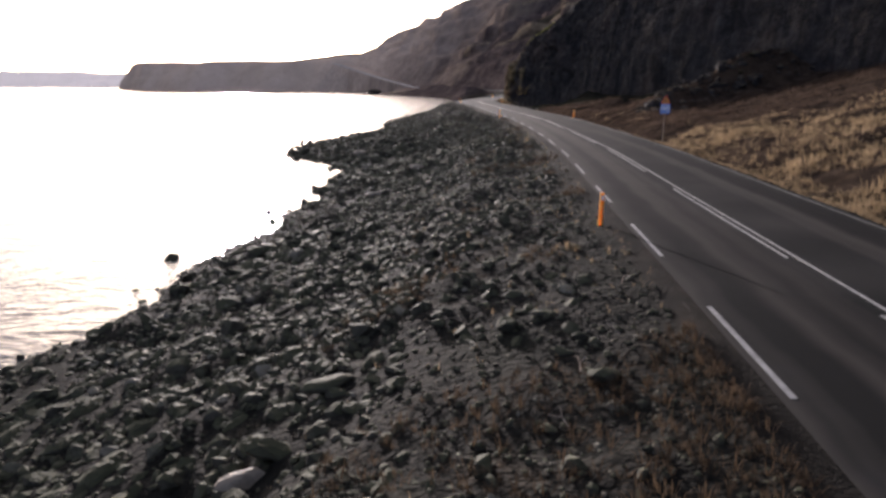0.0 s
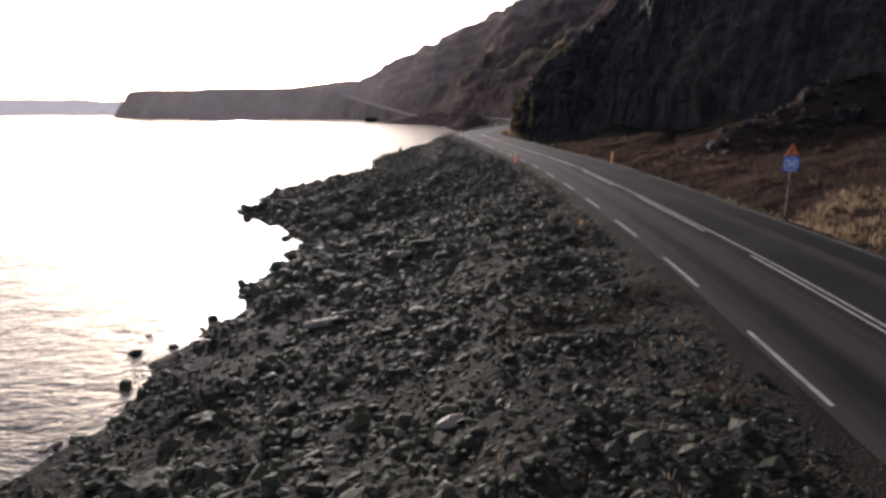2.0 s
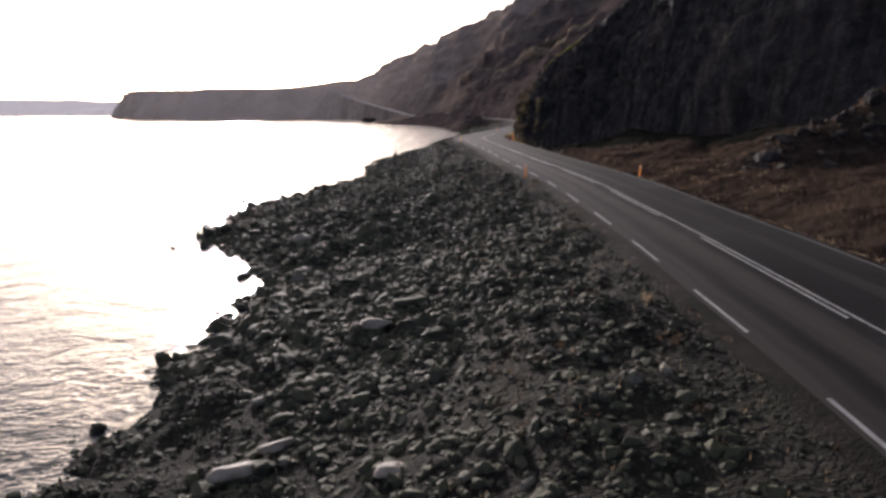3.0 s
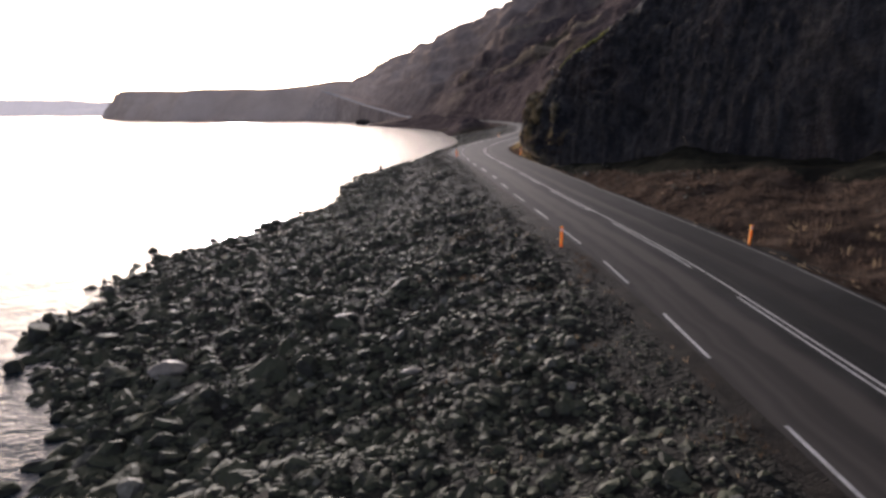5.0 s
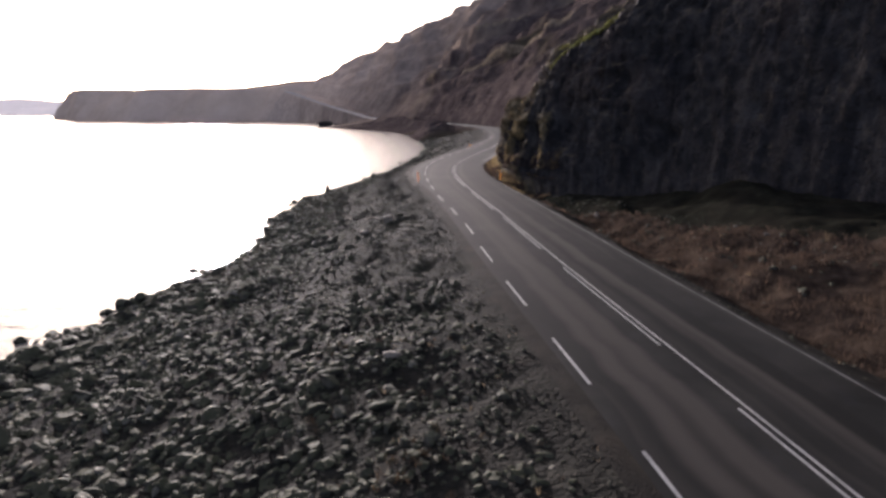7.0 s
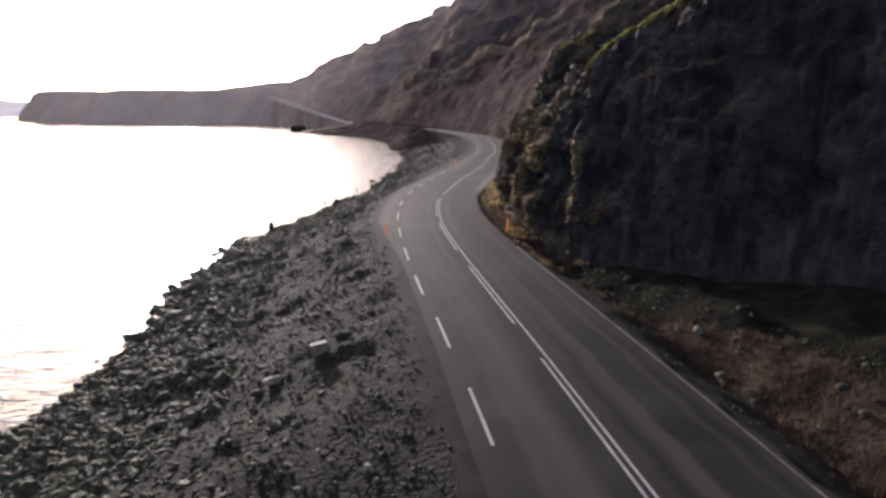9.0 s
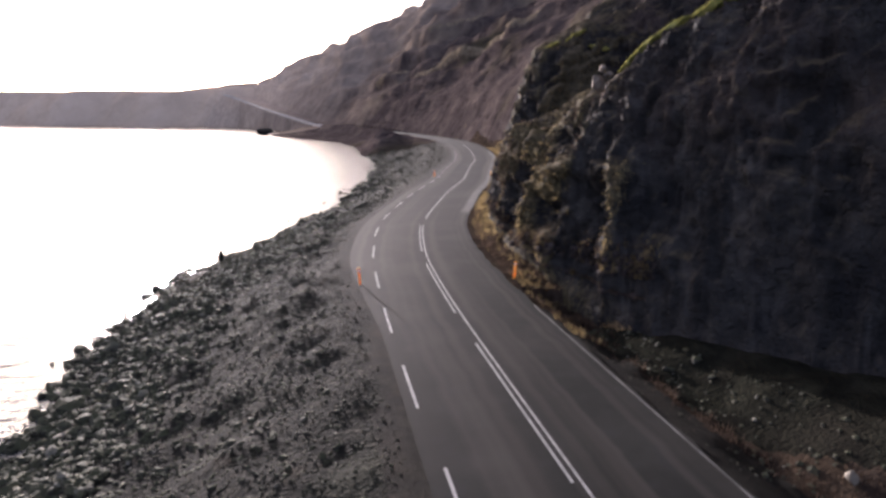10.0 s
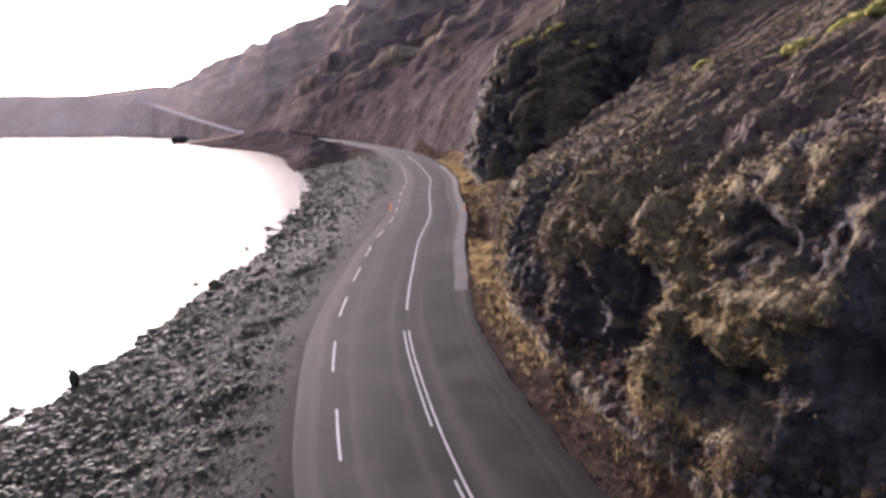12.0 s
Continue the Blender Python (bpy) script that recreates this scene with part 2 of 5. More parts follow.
streaked(M_CLIFF, (0.078, 0.073, 0.070), (1.5, 1.5, 0.13), 0.54, 0.68, 0.55)
streaked(M_CLIFF, (0.015, 0.0148, 0.0158), (0.7, 0.7, 0.07), 0.52, 0.64, 0.7)
fractured(M_CLIFF, ((0.8, 0.2), (2.6, 0.12), (6.5, 0.05)))
fractured(M_GROUND, ((5.0, 0.05), (11.0, 0.035)))
fractured(M_SHOULDER, ((14.0, 0.02), (30.0, 0.01)))
def covered(m, layer, colours, scale, strength):
    """A cover that grows where the mesh layer says so, broken up by noise."""
    nt = m.node_tree
    n, ln = nt.nodes, nt.links.new
    bsdf = n["Principled BSDF"]
    before = bsdf.inputs["Base Color"].links[0].from_socket
    at = n.new("ShaderNodeAttribute")
    at.attribute_name = layer
    geo = n.new("ShaderNodeNewGeometry")
    mp = n.new("ShaderNodeMapping")
    mp.inputs["Scale"].default_value = (scale, scale, scale * 0.5)
    ln(geo.outputs["Position"], mp.inputs["Vector"])
    no = n.new("ShaderNodeTexNoise")
    no.inputs["Scale"].default_value, no.inputs["Detail"].default_value, no.inputs["Roughness"].default_value = 1.0, 10, 0.7
    ln(mp.outputs["Vector"], no.inputs["Vector"])
    ramp = n.new("ShaderNodeValToRGB")
    ramp.color_ramp.elements[0].position, ramp.color_ramp.elements[1].position = 0.38, 0.64
    ramp.color_ramp.elements[0].color, ramp.color_ramp.elements[1].color = ((*c, 1) for c in colours)
    ln(no.outputs["Fac"], ramp.inputs["Fac"])
    add = n.new("ShaderNodeMath")
    add.operation = "ADD"
    ln(at.outputs["Fac"], add.inputs[0])
    ln(no.outputs["Fac"], add.inputs[1])
    mr = n.new("ShaderNodeMapRange")
    mr.inputs["From Min"].default_value, mr.inputs["From Max"].default_value, mr.inputs["To Max"].default_value = 0.85, 1.2, strength
    ln(add.outputs[0], mr.inputs["Value"])
    mx = n.new("ShaderNodeMix")
    mx.data_type = "RGBA"
    ln(mr.outputs["Result"], mx.inputs["Factor"])
    ln(before, mx.inputs["A"])
    ln(ramp.outputs["Color"], mx.inputs["B"])
    ln(mx.outputs["Result"], bsdf.inputs["Base Color"])


covered(M_CLIFF, "rubble_cover", ((0.034, 0.027, 0.026), (0.105, 0.078, 0.070)), 2.6, 0.9)
covered(M_CLIFF, "grass_cover", ((0.040, 0.034, 0.021), (0.185, 0.148, 0.080)), 5.5, 0.9)
M_SCREE = material("brown_scree", [(0.026, 0.021, 0.020), (0.052, 0.041, 0.038), (0.10, 0.08, 0.072)], 2.5, 10, (0.8, 0.95), 0.9, 16, 0.05, spec=0.05)
M_CLIFF = mossy(M_CLIFF, (0.13, 0.102, 0.062), 1.15, 1.5, 2.2, 0.5)
M_CLIFF = mossy(M_CLIFF, (0.14, 0.14, 0.04), 1.64, 1.76, 0.35, 0.6)
M_ROCK = mossy(M_ROCK, (0.060, 0.064, 0.034), 0.9, 1.5, 1.3, 0.75)
def some_pale(m, colour, share):
    """A few stones of the heap are pale: dry lichen and painted sunlit rims."""
    nt = m.node_tree
    n, ln = nt.nodes, nt.links.new
    bsdf = n["Principled BSDF"]
    before = bsdf.inputs["Base Color"].links[0].from_socket
    geo = n.new("ShaderNodeNewGeometry")
    mr = n.new("ShaderNodeMapRange")
    mr.inputs["From Min"].default_value, mr.inputs["From Max"].default_value, mr.inputs["To Max"].default_value = 1 - share, 1.0, 0.85
    ln(geo.outputs["Random Per Island"], mr.inputs["Value"])
    no = n.new("ShaderNodeTexNoise")
    no.inputs["Scale"].default_value, no.inputs["Detail"].default_value = 7.0, 8
    ln(geo.outputs["Position"], no.inputs["Vector"])
    mul = n.new("ShaderNodeMath")
    mul.operation = "MULTIPLY"
    ln(mr.outputs["Result"], mul.inputs[0])
    ln(no.outputs["Fac"], mul.inputs[1])
    mx = n.new("ShaderNodeMix")
    mx.data_type = "RGBA"
    mx.inputs["B"].default_value = (*colour, 1)
    ln(mul.outputs[0], mx.inputs["Factor"])
    ln(before, mx.inputs["A"])
    ln(mx.outputs["Result"], bsdf.inputs["Base Color"])


some_pale(M_ROCK, (0.34, 0.31, 0.25), 0.07)
# Haze before the headland is put into this pale base colour.
M_HILL = material("hazed_headland", [(0.52, 0.40, 0.30), (0.60, 0.465, 0.35), (0.66, 0.52, 0.40)], 0.03, 14, (0.9, 1.0), 1.0, 0.1, 4.0, spec=0.0)
# Haze over the distant land is put in as pale colour and emission.
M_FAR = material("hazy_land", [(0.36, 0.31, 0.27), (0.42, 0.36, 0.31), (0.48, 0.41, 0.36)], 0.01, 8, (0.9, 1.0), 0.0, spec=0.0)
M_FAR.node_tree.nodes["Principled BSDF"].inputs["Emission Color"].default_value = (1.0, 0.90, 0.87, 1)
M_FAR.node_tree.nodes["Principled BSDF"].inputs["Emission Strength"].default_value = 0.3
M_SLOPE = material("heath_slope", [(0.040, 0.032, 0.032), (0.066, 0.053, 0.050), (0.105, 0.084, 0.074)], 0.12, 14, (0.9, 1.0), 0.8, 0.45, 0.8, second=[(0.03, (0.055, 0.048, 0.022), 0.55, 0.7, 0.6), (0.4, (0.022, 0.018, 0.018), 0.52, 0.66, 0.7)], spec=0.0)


def haze_beyond(m, y0, y1, colours):
    """Heath pales from y0 to y1 along the coast: haze put into the colour."""
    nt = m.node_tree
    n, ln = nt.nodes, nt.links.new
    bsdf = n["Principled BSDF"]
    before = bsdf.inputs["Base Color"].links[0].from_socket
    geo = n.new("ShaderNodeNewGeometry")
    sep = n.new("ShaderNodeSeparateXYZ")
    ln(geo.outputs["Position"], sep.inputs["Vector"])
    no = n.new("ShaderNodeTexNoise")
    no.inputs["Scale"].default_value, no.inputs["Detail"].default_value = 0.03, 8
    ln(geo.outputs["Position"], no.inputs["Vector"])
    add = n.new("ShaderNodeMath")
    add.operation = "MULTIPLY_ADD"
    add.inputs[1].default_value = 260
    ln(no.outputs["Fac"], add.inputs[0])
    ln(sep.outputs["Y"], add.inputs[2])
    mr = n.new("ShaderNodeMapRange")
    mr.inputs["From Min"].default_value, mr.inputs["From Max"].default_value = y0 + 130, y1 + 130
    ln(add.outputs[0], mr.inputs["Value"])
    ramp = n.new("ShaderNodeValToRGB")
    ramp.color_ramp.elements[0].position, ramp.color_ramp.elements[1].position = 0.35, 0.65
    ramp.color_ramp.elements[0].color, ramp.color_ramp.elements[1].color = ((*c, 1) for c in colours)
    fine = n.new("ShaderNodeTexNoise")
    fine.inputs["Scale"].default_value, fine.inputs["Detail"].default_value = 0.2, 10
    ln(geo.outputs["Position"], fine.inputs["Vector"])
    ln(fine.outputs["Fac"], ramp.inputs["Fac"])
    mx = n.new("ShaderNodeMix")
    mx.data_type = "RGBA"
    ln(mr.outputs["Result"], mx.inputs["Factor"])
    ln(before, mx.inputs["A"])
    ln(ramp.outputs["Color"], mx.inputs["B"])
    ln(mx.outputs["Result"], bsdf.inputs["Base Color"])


haze_beyond(M_SLOPE, 400, 640, ((0.40, 0.32, 0.255), (0.54, 0.43, 0.34)))
covered(M_SLOPE, "grass_cover", ((0.11, 0.088, 0.062), (0.25, 0.205, 0.145)), 0.6, 0.85)
M_WATER = bpy.data.materials.new("sea_water")

# ---- the plan: lines along y ----
SEA = -3.8
centre_x = curve([(-220, -10), (-60, 2), (-20, 5.1), (0, 6.6), (11, 7.5), (22.7, 8.35), (34.7, 9.26), (47, 9.62), (61, 9.74), (65, 9.72), (72, 9.28), (84.5, 8.32),
                  (97, 7.55), (107, 6.8), (112, 6.44), (120, 6.1), (123, 6.14), (129.4, 6.55), (132, 6.85), (137, 7.85), (150, 10.95), (161.5, 14.4), (178, 17.8),
                  (191, 20.9), (208, 23.3), (222, 25.0), (243, 26.6), (266, 26.4), (290, 23.8), (330, 17.5), (380, 5), (430, -12), (480, -27), (560, -62), (690, -122), (760, -165), (900, -255)], 2.0)
shore_x = curve([(-220, -30), (-40, -14), (10, -11.2), (21, -10.2), (25, -10.0), (31, -8.9), (39, -8.2), (45, -8.0), (57, -7.7), (60, -9.5), (64, -13.4), (69, -15.4), (76, -17.2),
                 (82, -16), (87, -14), (97, -11.6), (106, -10.3), (114, -10.5), (124, -11.0), (136, -10.3), (142, -7.6), (156, -4.8), (168, -1.2), (190, 1.5), (222, 5.2), (245, 5.0),
                 (277, 3.6), (295, 1.3), (340, -8), (424, -46), (450, -50), (470, -46), (500, -42), (560, -70), (620, -95), (690, -150), (760, -215), (900, -330)], 1.2)
foot_x = curve([(-220, 110), (0, 60), (40, 45), (62, 37), (72, 32), (84, 26.3), (90, 23.5), (96, 21), (102.6, 18.3), (107, 15.4), (110, 13.5), (114, 12.3), (118, 11.4), (121, 11.0), (125.5, 11.1), (133, 12.0),
                (140, 13.8), (146.6, 16), (150, 18.5), (154, 23), (158, 30), (162, 36), (167, 38), (171, 35), (174, 29), (177, 25.6), (180, 24.8), (185, 25.2), (195, 28), (210, 31.5), (222, 33.5), (232, 33.2), (250, 32.2), (268, 31.0), (290, 28.2), (330, 22),
                (380, 10), (430, -5), (480, -15), (560, -48), (690, -105), (760, -145), (900, -230)], 1.0)
foot_z = curve([(-220, 8), (30, 7), (55, 5.5), (70, 2.8), (84, 1.2), (92, 0.8), (98, 0.4), (104, 0.0), (112, -0.5), (119, 0.2), (140, 0.5), (150, 0.8), (158, 3), (165, 4.5), (171, 3.5), (178, 0.8), (220, 1.5), (300, 2), (430, 3), (480, 4), (560, 12), (690, 22), (760, 23), (900, 23)], 2.0)
wall_h = curve([(-220, 40), (60, 34), (84, 30), (95, 26), (100, 22), (105, 16), (110, 12.0), (113.5, 10.2), (116, 8.6), (121, 5.3), (126, 5.7), (133, 5.1), (140, 4.2), (147, 3.4), (153, 4.6), (160, 8),
                (168, 12), (178, 14), (188, 15), (200, 14), (219, 14), (250, 16), (330, 16), (430, 8), (480, 5), (560, 3), (900, 2)], 1.0)
right_w = curve([(-220, 3.42), (96, 3.4), (114, 3.3), (126, 3.15), (134, 3.15), (150, 3.35), (170, 3.45), (190, 3.65), (210, 3.9), (900, 3.8)], 2.0)  # from the centre line to the right edge of the asphalt
left_w = curve([(-220, 2.85), (52, 2.85), (66, 3.2), (110, 3.3), (121, 4.3), (160, 4.35), (190, 4.1), (900, 4.0)], 2.0)


def bank_z(f):
    return np.interp(f, [-1, 0, 0.07, 0.26, 0.45, 0.8, 1.0, 1.5, 3.0], [0.02, 0.014, -0.12, -0.72, -1.95, -3.25, -3.86, -5.6, -9])


def ground_z(x, y):
    """The height of the ground, without its fine relief."""
    c = centre_x(y)
    left, right = c - left_w(y), c + right_w(y)
    f = (left - x) / np.maximum(left - shore_x(y), 3.0)
    z_left = bank_z(f)
    g = np.clip((x - right) / np.maximum(foot_x(y) - right, 1.2), 0, 1.4)
    fz = foot_z(y)
    deep = np.exp(-((y - 97) / 14) ** 2)
    ditch = -(0.6 + 0.45 * deep) * np.exp(-((x - right - 1.9 - 0.6 * deep) / (1.2 + 0.4 * deep)) ** 2) * (foot_x(y) - right > 2.5)
    rise = 0.11 * np.clip(x - right - 2.6, 0, 16) * np.clip((58 - y) / 22, 0, 1)
    z_right = -0.012 + (fz + 0.012) * g ** np.interp(y, [60, 85], [1.7, 1.35]) + ditch + rise
    spur = 2.0 * np.exp(-((y - 67 - 0.12 * (x - 21)) / 3.2) ** 2) * np.clip((x - 19) / 7, 0, 1.6)
    hummocks = np.clip((x - right - 5.5) / 4, 0, 1) * np.clip((y - 64) / 8, 0, 1) * np.clip((104 - y) / 8, 0, 1) * np.clip(0.7 + 0.9 * fractal(x * 0.16, y * 0.16, 0 * x + 7, 2), 0, 2)
    z = np.where(x < left + 0.05, z_left, np.where(x > right, z_right + spur + hummocks, -0.04))
    z = z + 3.6 * np.exp(-np.abs((x - 8.4) / 5.8) ** 3 - ((y - 288) / 26) ** 4) * (1 + 0.25 * fractal(x * 0.25, y * 0.25, 0 * x, 2))
    z = z + (x < left) * (2.3 + 0.8 * fractal(y * 0.06, 0 * y + 1.1, 0 * y, 2)) * np.exp(-((x - left + 4.5) / 2.6) ** 2) * np.clip((y - 312) / 16, 0, 1) * np.clip((440 - y) / 20, 0, 1)
    climb = np.interp(y, [440, 480, 560, 690, 760], [0, 1, 9, 25, 30])
    return np.where(y > 440, np.where(x > left, np.maximum(z, climb - 0.06), SEA + (climb + 3.74) * np.clip(1 - f, -1, 1) - 0.06), z)


def relief(x, y):
    """The fine relief of the ground beside the asphalt."""
    off = np.maximum(centre_x(y) - left_w(y) - x, x - centre_x(y) - right_w(y))
    rough = np.clip((off - 0.15) / 1.6, 0, 1)
    return rough * (0.16 * fractal(x * 0.35, y * 0.35, 0 * x, 3) + 0.10 * fractal(x * 1.1, y * 1.1, 0 * x + 3, 3))


# ---- sea ----
def sea():
    M_WATER.use_nodes = True
    nt = M_WATER.node_tree
    n, ln = nt.nodes, nt.links.new
    b = n["Principled BSDF"]
    b.inputs["Base Color"].default_value = (0.010, 0.016, 0.018, 1)
    b.inputs["Roughness"].default_value = 0.12
    b.inputs["IOR"].default_value = 1.33
    geo = n.new("ShaderNodeNewGeometry")
    last = None
    for sc, dist, stretch in ((2.6, 0.06, (0.6, 1.2, 1)), (7.0, 0.027, (0.8, 1.1, 1)), (0.35, 0.18, (1, 1.3, 1))):
        mp = n.new("ShaderNodeMapping")
        mp.inputs["Scale"].default_value = stretch
        mp.inputs["Rotation"].default_value = (0, 0, 0.35)
        ln(geo.outputs["Position"], mp.inputs["Vector"])
        no = n.new("ShaderNodeTexNoise")
        no.inputs["Scale"].default_value, no.inputs["Detail"].default_value = sc, 4
        no.inputs["Distortion"].default_value = 0.6
        ln(mp.outputs["Vector"], no.inputs["Vector"])
        bp = n.new("ShaderNodeBump")
        bp.inputs["Strength"].default_value, bp.inputs["Distance"].default_value = 1.0, dist
        ln(no.outputs["Fac"], bp.inputs["Height"])
        if last:
            ln(last, bp.inputs["Normal"])
        last = bp.outputs["Normal"]
    ln(last, b.inputs["Normal"])
    v = [(-4900, -600, SEA), (600, -600, SEA), (600, 4900, SEA), (-4900, 4900, SEA)]
    tagged(new("water", mesh_from("water", v, [(0, 1, 2, 3)], [M_WATER])), "calm sea with small ripples in low sun", "sea", kind="structure")


sea()

# ---- ground ----
def steps(*spans):
    out = []
    for a, b, s in spans:
        out.append(np.arange(a, b, s))
    return np.concatenate(out + [np.array([spans[-1][1]], float)])


def ground():
    ys = steps((-220, -20, 8), (-20, 4, 1), (4, 150, 0.45), (150, 240, 1.2), (240, 300, 1.6), (300, 440, 4), (440, 900, 8))
    rows = []
    for y in ys:
        c, sx, fx = centre_x(y), shore_x(y), foot_x(y)
        left, right = c - left_w(y), c + right_w(y)
        xs = np.concatenate([sx - np.array([400, 60, 25, 12, 6, 3]), np.linspace(sx - 1.5, left - 0.8, 46), [left - 0.4, left, left + 0.4, c, right - 0.4, right, right + 0.4],
                             np.linspace(right + 0.8, max(fx, right + 2.0) + 1.5, 44), max(fx, right + 2.0) + np.array([6, 20])])
        rows.append(np.stack([xs, np.full_like(xs, y)], 1))
    g = np.array(rows)
    x, y = g[..., 0], g[..., 1]
    z = ground_z(x, y)
    z = z + relief(x, y)
    z = np.where(x < shore_x(y) - 20, -9, z)
    v = np.stack([x, y, z], -1).reshape(-1, 3)
    rows_n, cols = x.shape
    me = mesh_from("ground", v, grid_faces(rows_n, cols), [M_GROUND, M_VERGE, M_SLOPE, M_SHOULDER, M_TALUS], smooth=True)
    face_col = np.tile(np.arange(cols - 1), rows_n - 1)
    face_y = np.repeat(ys[:-1], cols - 1)
    reach = np.interp(face_y, [60, 85, 125], [0.05, 0.35, 0.5]) * (1 + 0.8 * fractal(face_y * 0.3, face_y * 0 + 4.4, face_y * 0, 3))
    beside = (centre_x(face_y) - left_w(face_y) - x[:-1, 1:].ravel() < reach) & (face_col < 55)
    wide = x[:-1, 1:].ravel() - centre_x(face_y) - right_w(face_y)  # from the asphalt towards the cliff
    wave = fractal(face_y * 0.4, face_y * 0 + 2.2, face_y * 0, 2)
    # Beyond this line the cliff corner's shade is painted as dark talus.
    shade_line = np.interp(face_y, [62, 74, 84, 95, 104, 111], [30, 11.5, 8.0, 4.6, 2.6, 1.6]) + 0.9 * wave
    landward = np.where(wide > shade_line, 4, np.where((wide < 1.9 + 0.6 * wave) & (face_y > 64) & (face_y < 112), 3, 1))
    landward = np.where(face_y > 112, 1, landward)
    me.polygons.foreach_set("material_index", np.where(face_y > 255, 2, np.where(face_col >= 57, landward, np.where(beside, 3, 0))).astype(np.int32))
    return tagged(new("ground", me), "stony shore bank and dry grass verge beside the road", "ground", kind="structure")


GROUND = ground()


# ---- road ----
def along(y0, y1, step=0.5):
    """Points of the centre line and its unit normals to the right."""
    y = np.arange(y0, y1 + step / 2, step)
    x = centre_x(y)
    t = np.stack([np.gradient(x), np.gradient(y)], 1)
    t /= np.linalg.norm(t, axis=1)[:, None]
    return np.stack([x, y], 1), np.stack([t[:, 1], -t[:, 0]], 1)


def ribbon(name, y0, y1, a, b, z, mat, thick=0.05, step=0.5, lift=None, edge_noise=0.0):
    p, nrm = along(y0, y1, step)
    zz = np.full(len(p), z) if lift is None else lift(p[:, 1]) + z
    a = a(p[:, 1]) if callable(a) else np.full(len(p), a)
    b = b(p[:, 1]) if callable(b) else np.full(len(p), b)
    ea = edge_noise * fractal(p[:, 1] * 0.9, p[:, 1] * 0 + 1.7, p[:, 1] * 0, 4) if edge_noise else 0
    eb = edge_noise * fractal(p[:, 1] * 0.9, p[:, 1] * 0 + 5.3, p[:, 1] * 0 + 9, 4) if edge_noise else 0
    l, r = p + nrm * (a + ea)[:, None], p + nrm * (b + eb)[:, None]
    cols = [np.c_[l, zz - thick], np.c_[l, zz], np.c_[r, zz], np.c_[r, zz - thick]]
    v = np.stack(cols, 1).reshape(-1, 3)
    faces = grid_faces(len(p), 4)
    n = len(v)
    caps = np.array([[0, 1, 2, 3], [n - 1, n - 2, n - 3, n - 4]])
    me = mesh_from(name, v, np.concatenate([faces, caps]), [mat])
    idx = np.empty(len(me.loops), np.int32)
    me.loops.foreach_get("vertex_index", idx)
    across = np.stack([a, a, b, b], 1).ravel()
    uv = me.uv_layers.new(name="across")
    uv.data.foreach_set("uv", np.stack([across[idx], v[idx, 1]], 1).astype(np.float32).ravel())
    return new(name, me)


climb = lambda y: np.interp(y, [440, 480, 560, 690, 760], [0, 1, 9, 25, 30])
ROAD = tagged(ribbon("road", -200, 425, lambda y: -left_w(y), right_w, 0.0, M_ASPHALT, 0.12, 0.4, climb, 0.10), "grey worn asphalt two-lane coast road", "road", kind="structure")


M_LINE_WORN = material("worn_paint", [(0.03, 0.029, 0.027), (0.075, 0.072, 0.067), (0.16, 0.155, 0.145)], 1.2, 12, (0.6, 0.8), 0.2, 60, 0.004)

# The far road's sun glint is put into this pale colour.
M_FAR_ROAD = material("glint_road", [(0.22, 0.20, 0.18), (0.32, 0.295, 0.265), (0.40, 0.37, 0.33)], 0.3, 10, (0.7, 0.9), 0.4, 20, 0.02)
tagged(ribbon("road_beyond", 425, 760, lambda y: -left_w(y), right_w, 0.0, M_FAR_ROAD, 0.12, 2.0, climb, 0.3), "stretch of road climbing the far slope, sun glint in its colour", "road", kind="structure")


def marking(name, y0, y1, a, w, mat=M_LINE):
    ob = ribbon(name, y0, y1, a - w / 2, a + w / 2, 0.006, mat, 0.005, min(0.5, (y1 - y0) / 4))
    ob.parent = ROAD
    return ob


for i in range(-3, 34):
    y0 = 14.1 + 5.98 * i
    marking("edge_dash", y0, y0 + 2.95, float(np.interp(y0, [50, 65, 84, 90, 96, 104, 116, 122, 128, 134, 143], [-2.58, -2.85, -2.8, -2.62, -2.66, -2.85, -2.85, -2.9, -3.02, -3.12, -3.25])), 0.08)
marking("edge_line", -40, 112, 3.24, 0.06, M_LINE_WORN)
marking("centre_line", -40, 131.6, 0.06, 0.065)
marking("centre_line", 134.4, 240, 0.0, 0.10)
M_PATCH = material("pale_patch", [(0.045, 0.042, 0.039), (0.062, 0.058, 0.054), (0.085, 0.08, 0.074)], 0.8, 10, (0.75, 0.95), 0.4, 50, 0.01, spec=0.2)
strip = ribbon("shoulder_strip", 137.5, 214, lambda y: right_w(y) - 0.75, lambda y: right_w(y) - 0.06, 0.005, M_PATCH, 0.004, 0.5, None, 0.05)
strip.parent = ROAD
tagged(strip, "pale worn concrete strip along the inner bend")
for y1 in (131.6, 120.2, 108.3, 96.6, 84.6, 72.4, 60.5, 47.5, 35.4, 22.7, 11, -1):
    marking("centre_dash", y1 - 8.6, y1, -0.14, 0.065)


# ---- cliff and mountain ----
CLIFF = {}
SHELVES = [((296, 306, 340, 352, 370, 392), (38.5, 36, 33, 31, 27, 23), 1.5), ((410, 444), (27.5, 21), 1.0), ((404, 430), (53, 43.5), 1.2)]
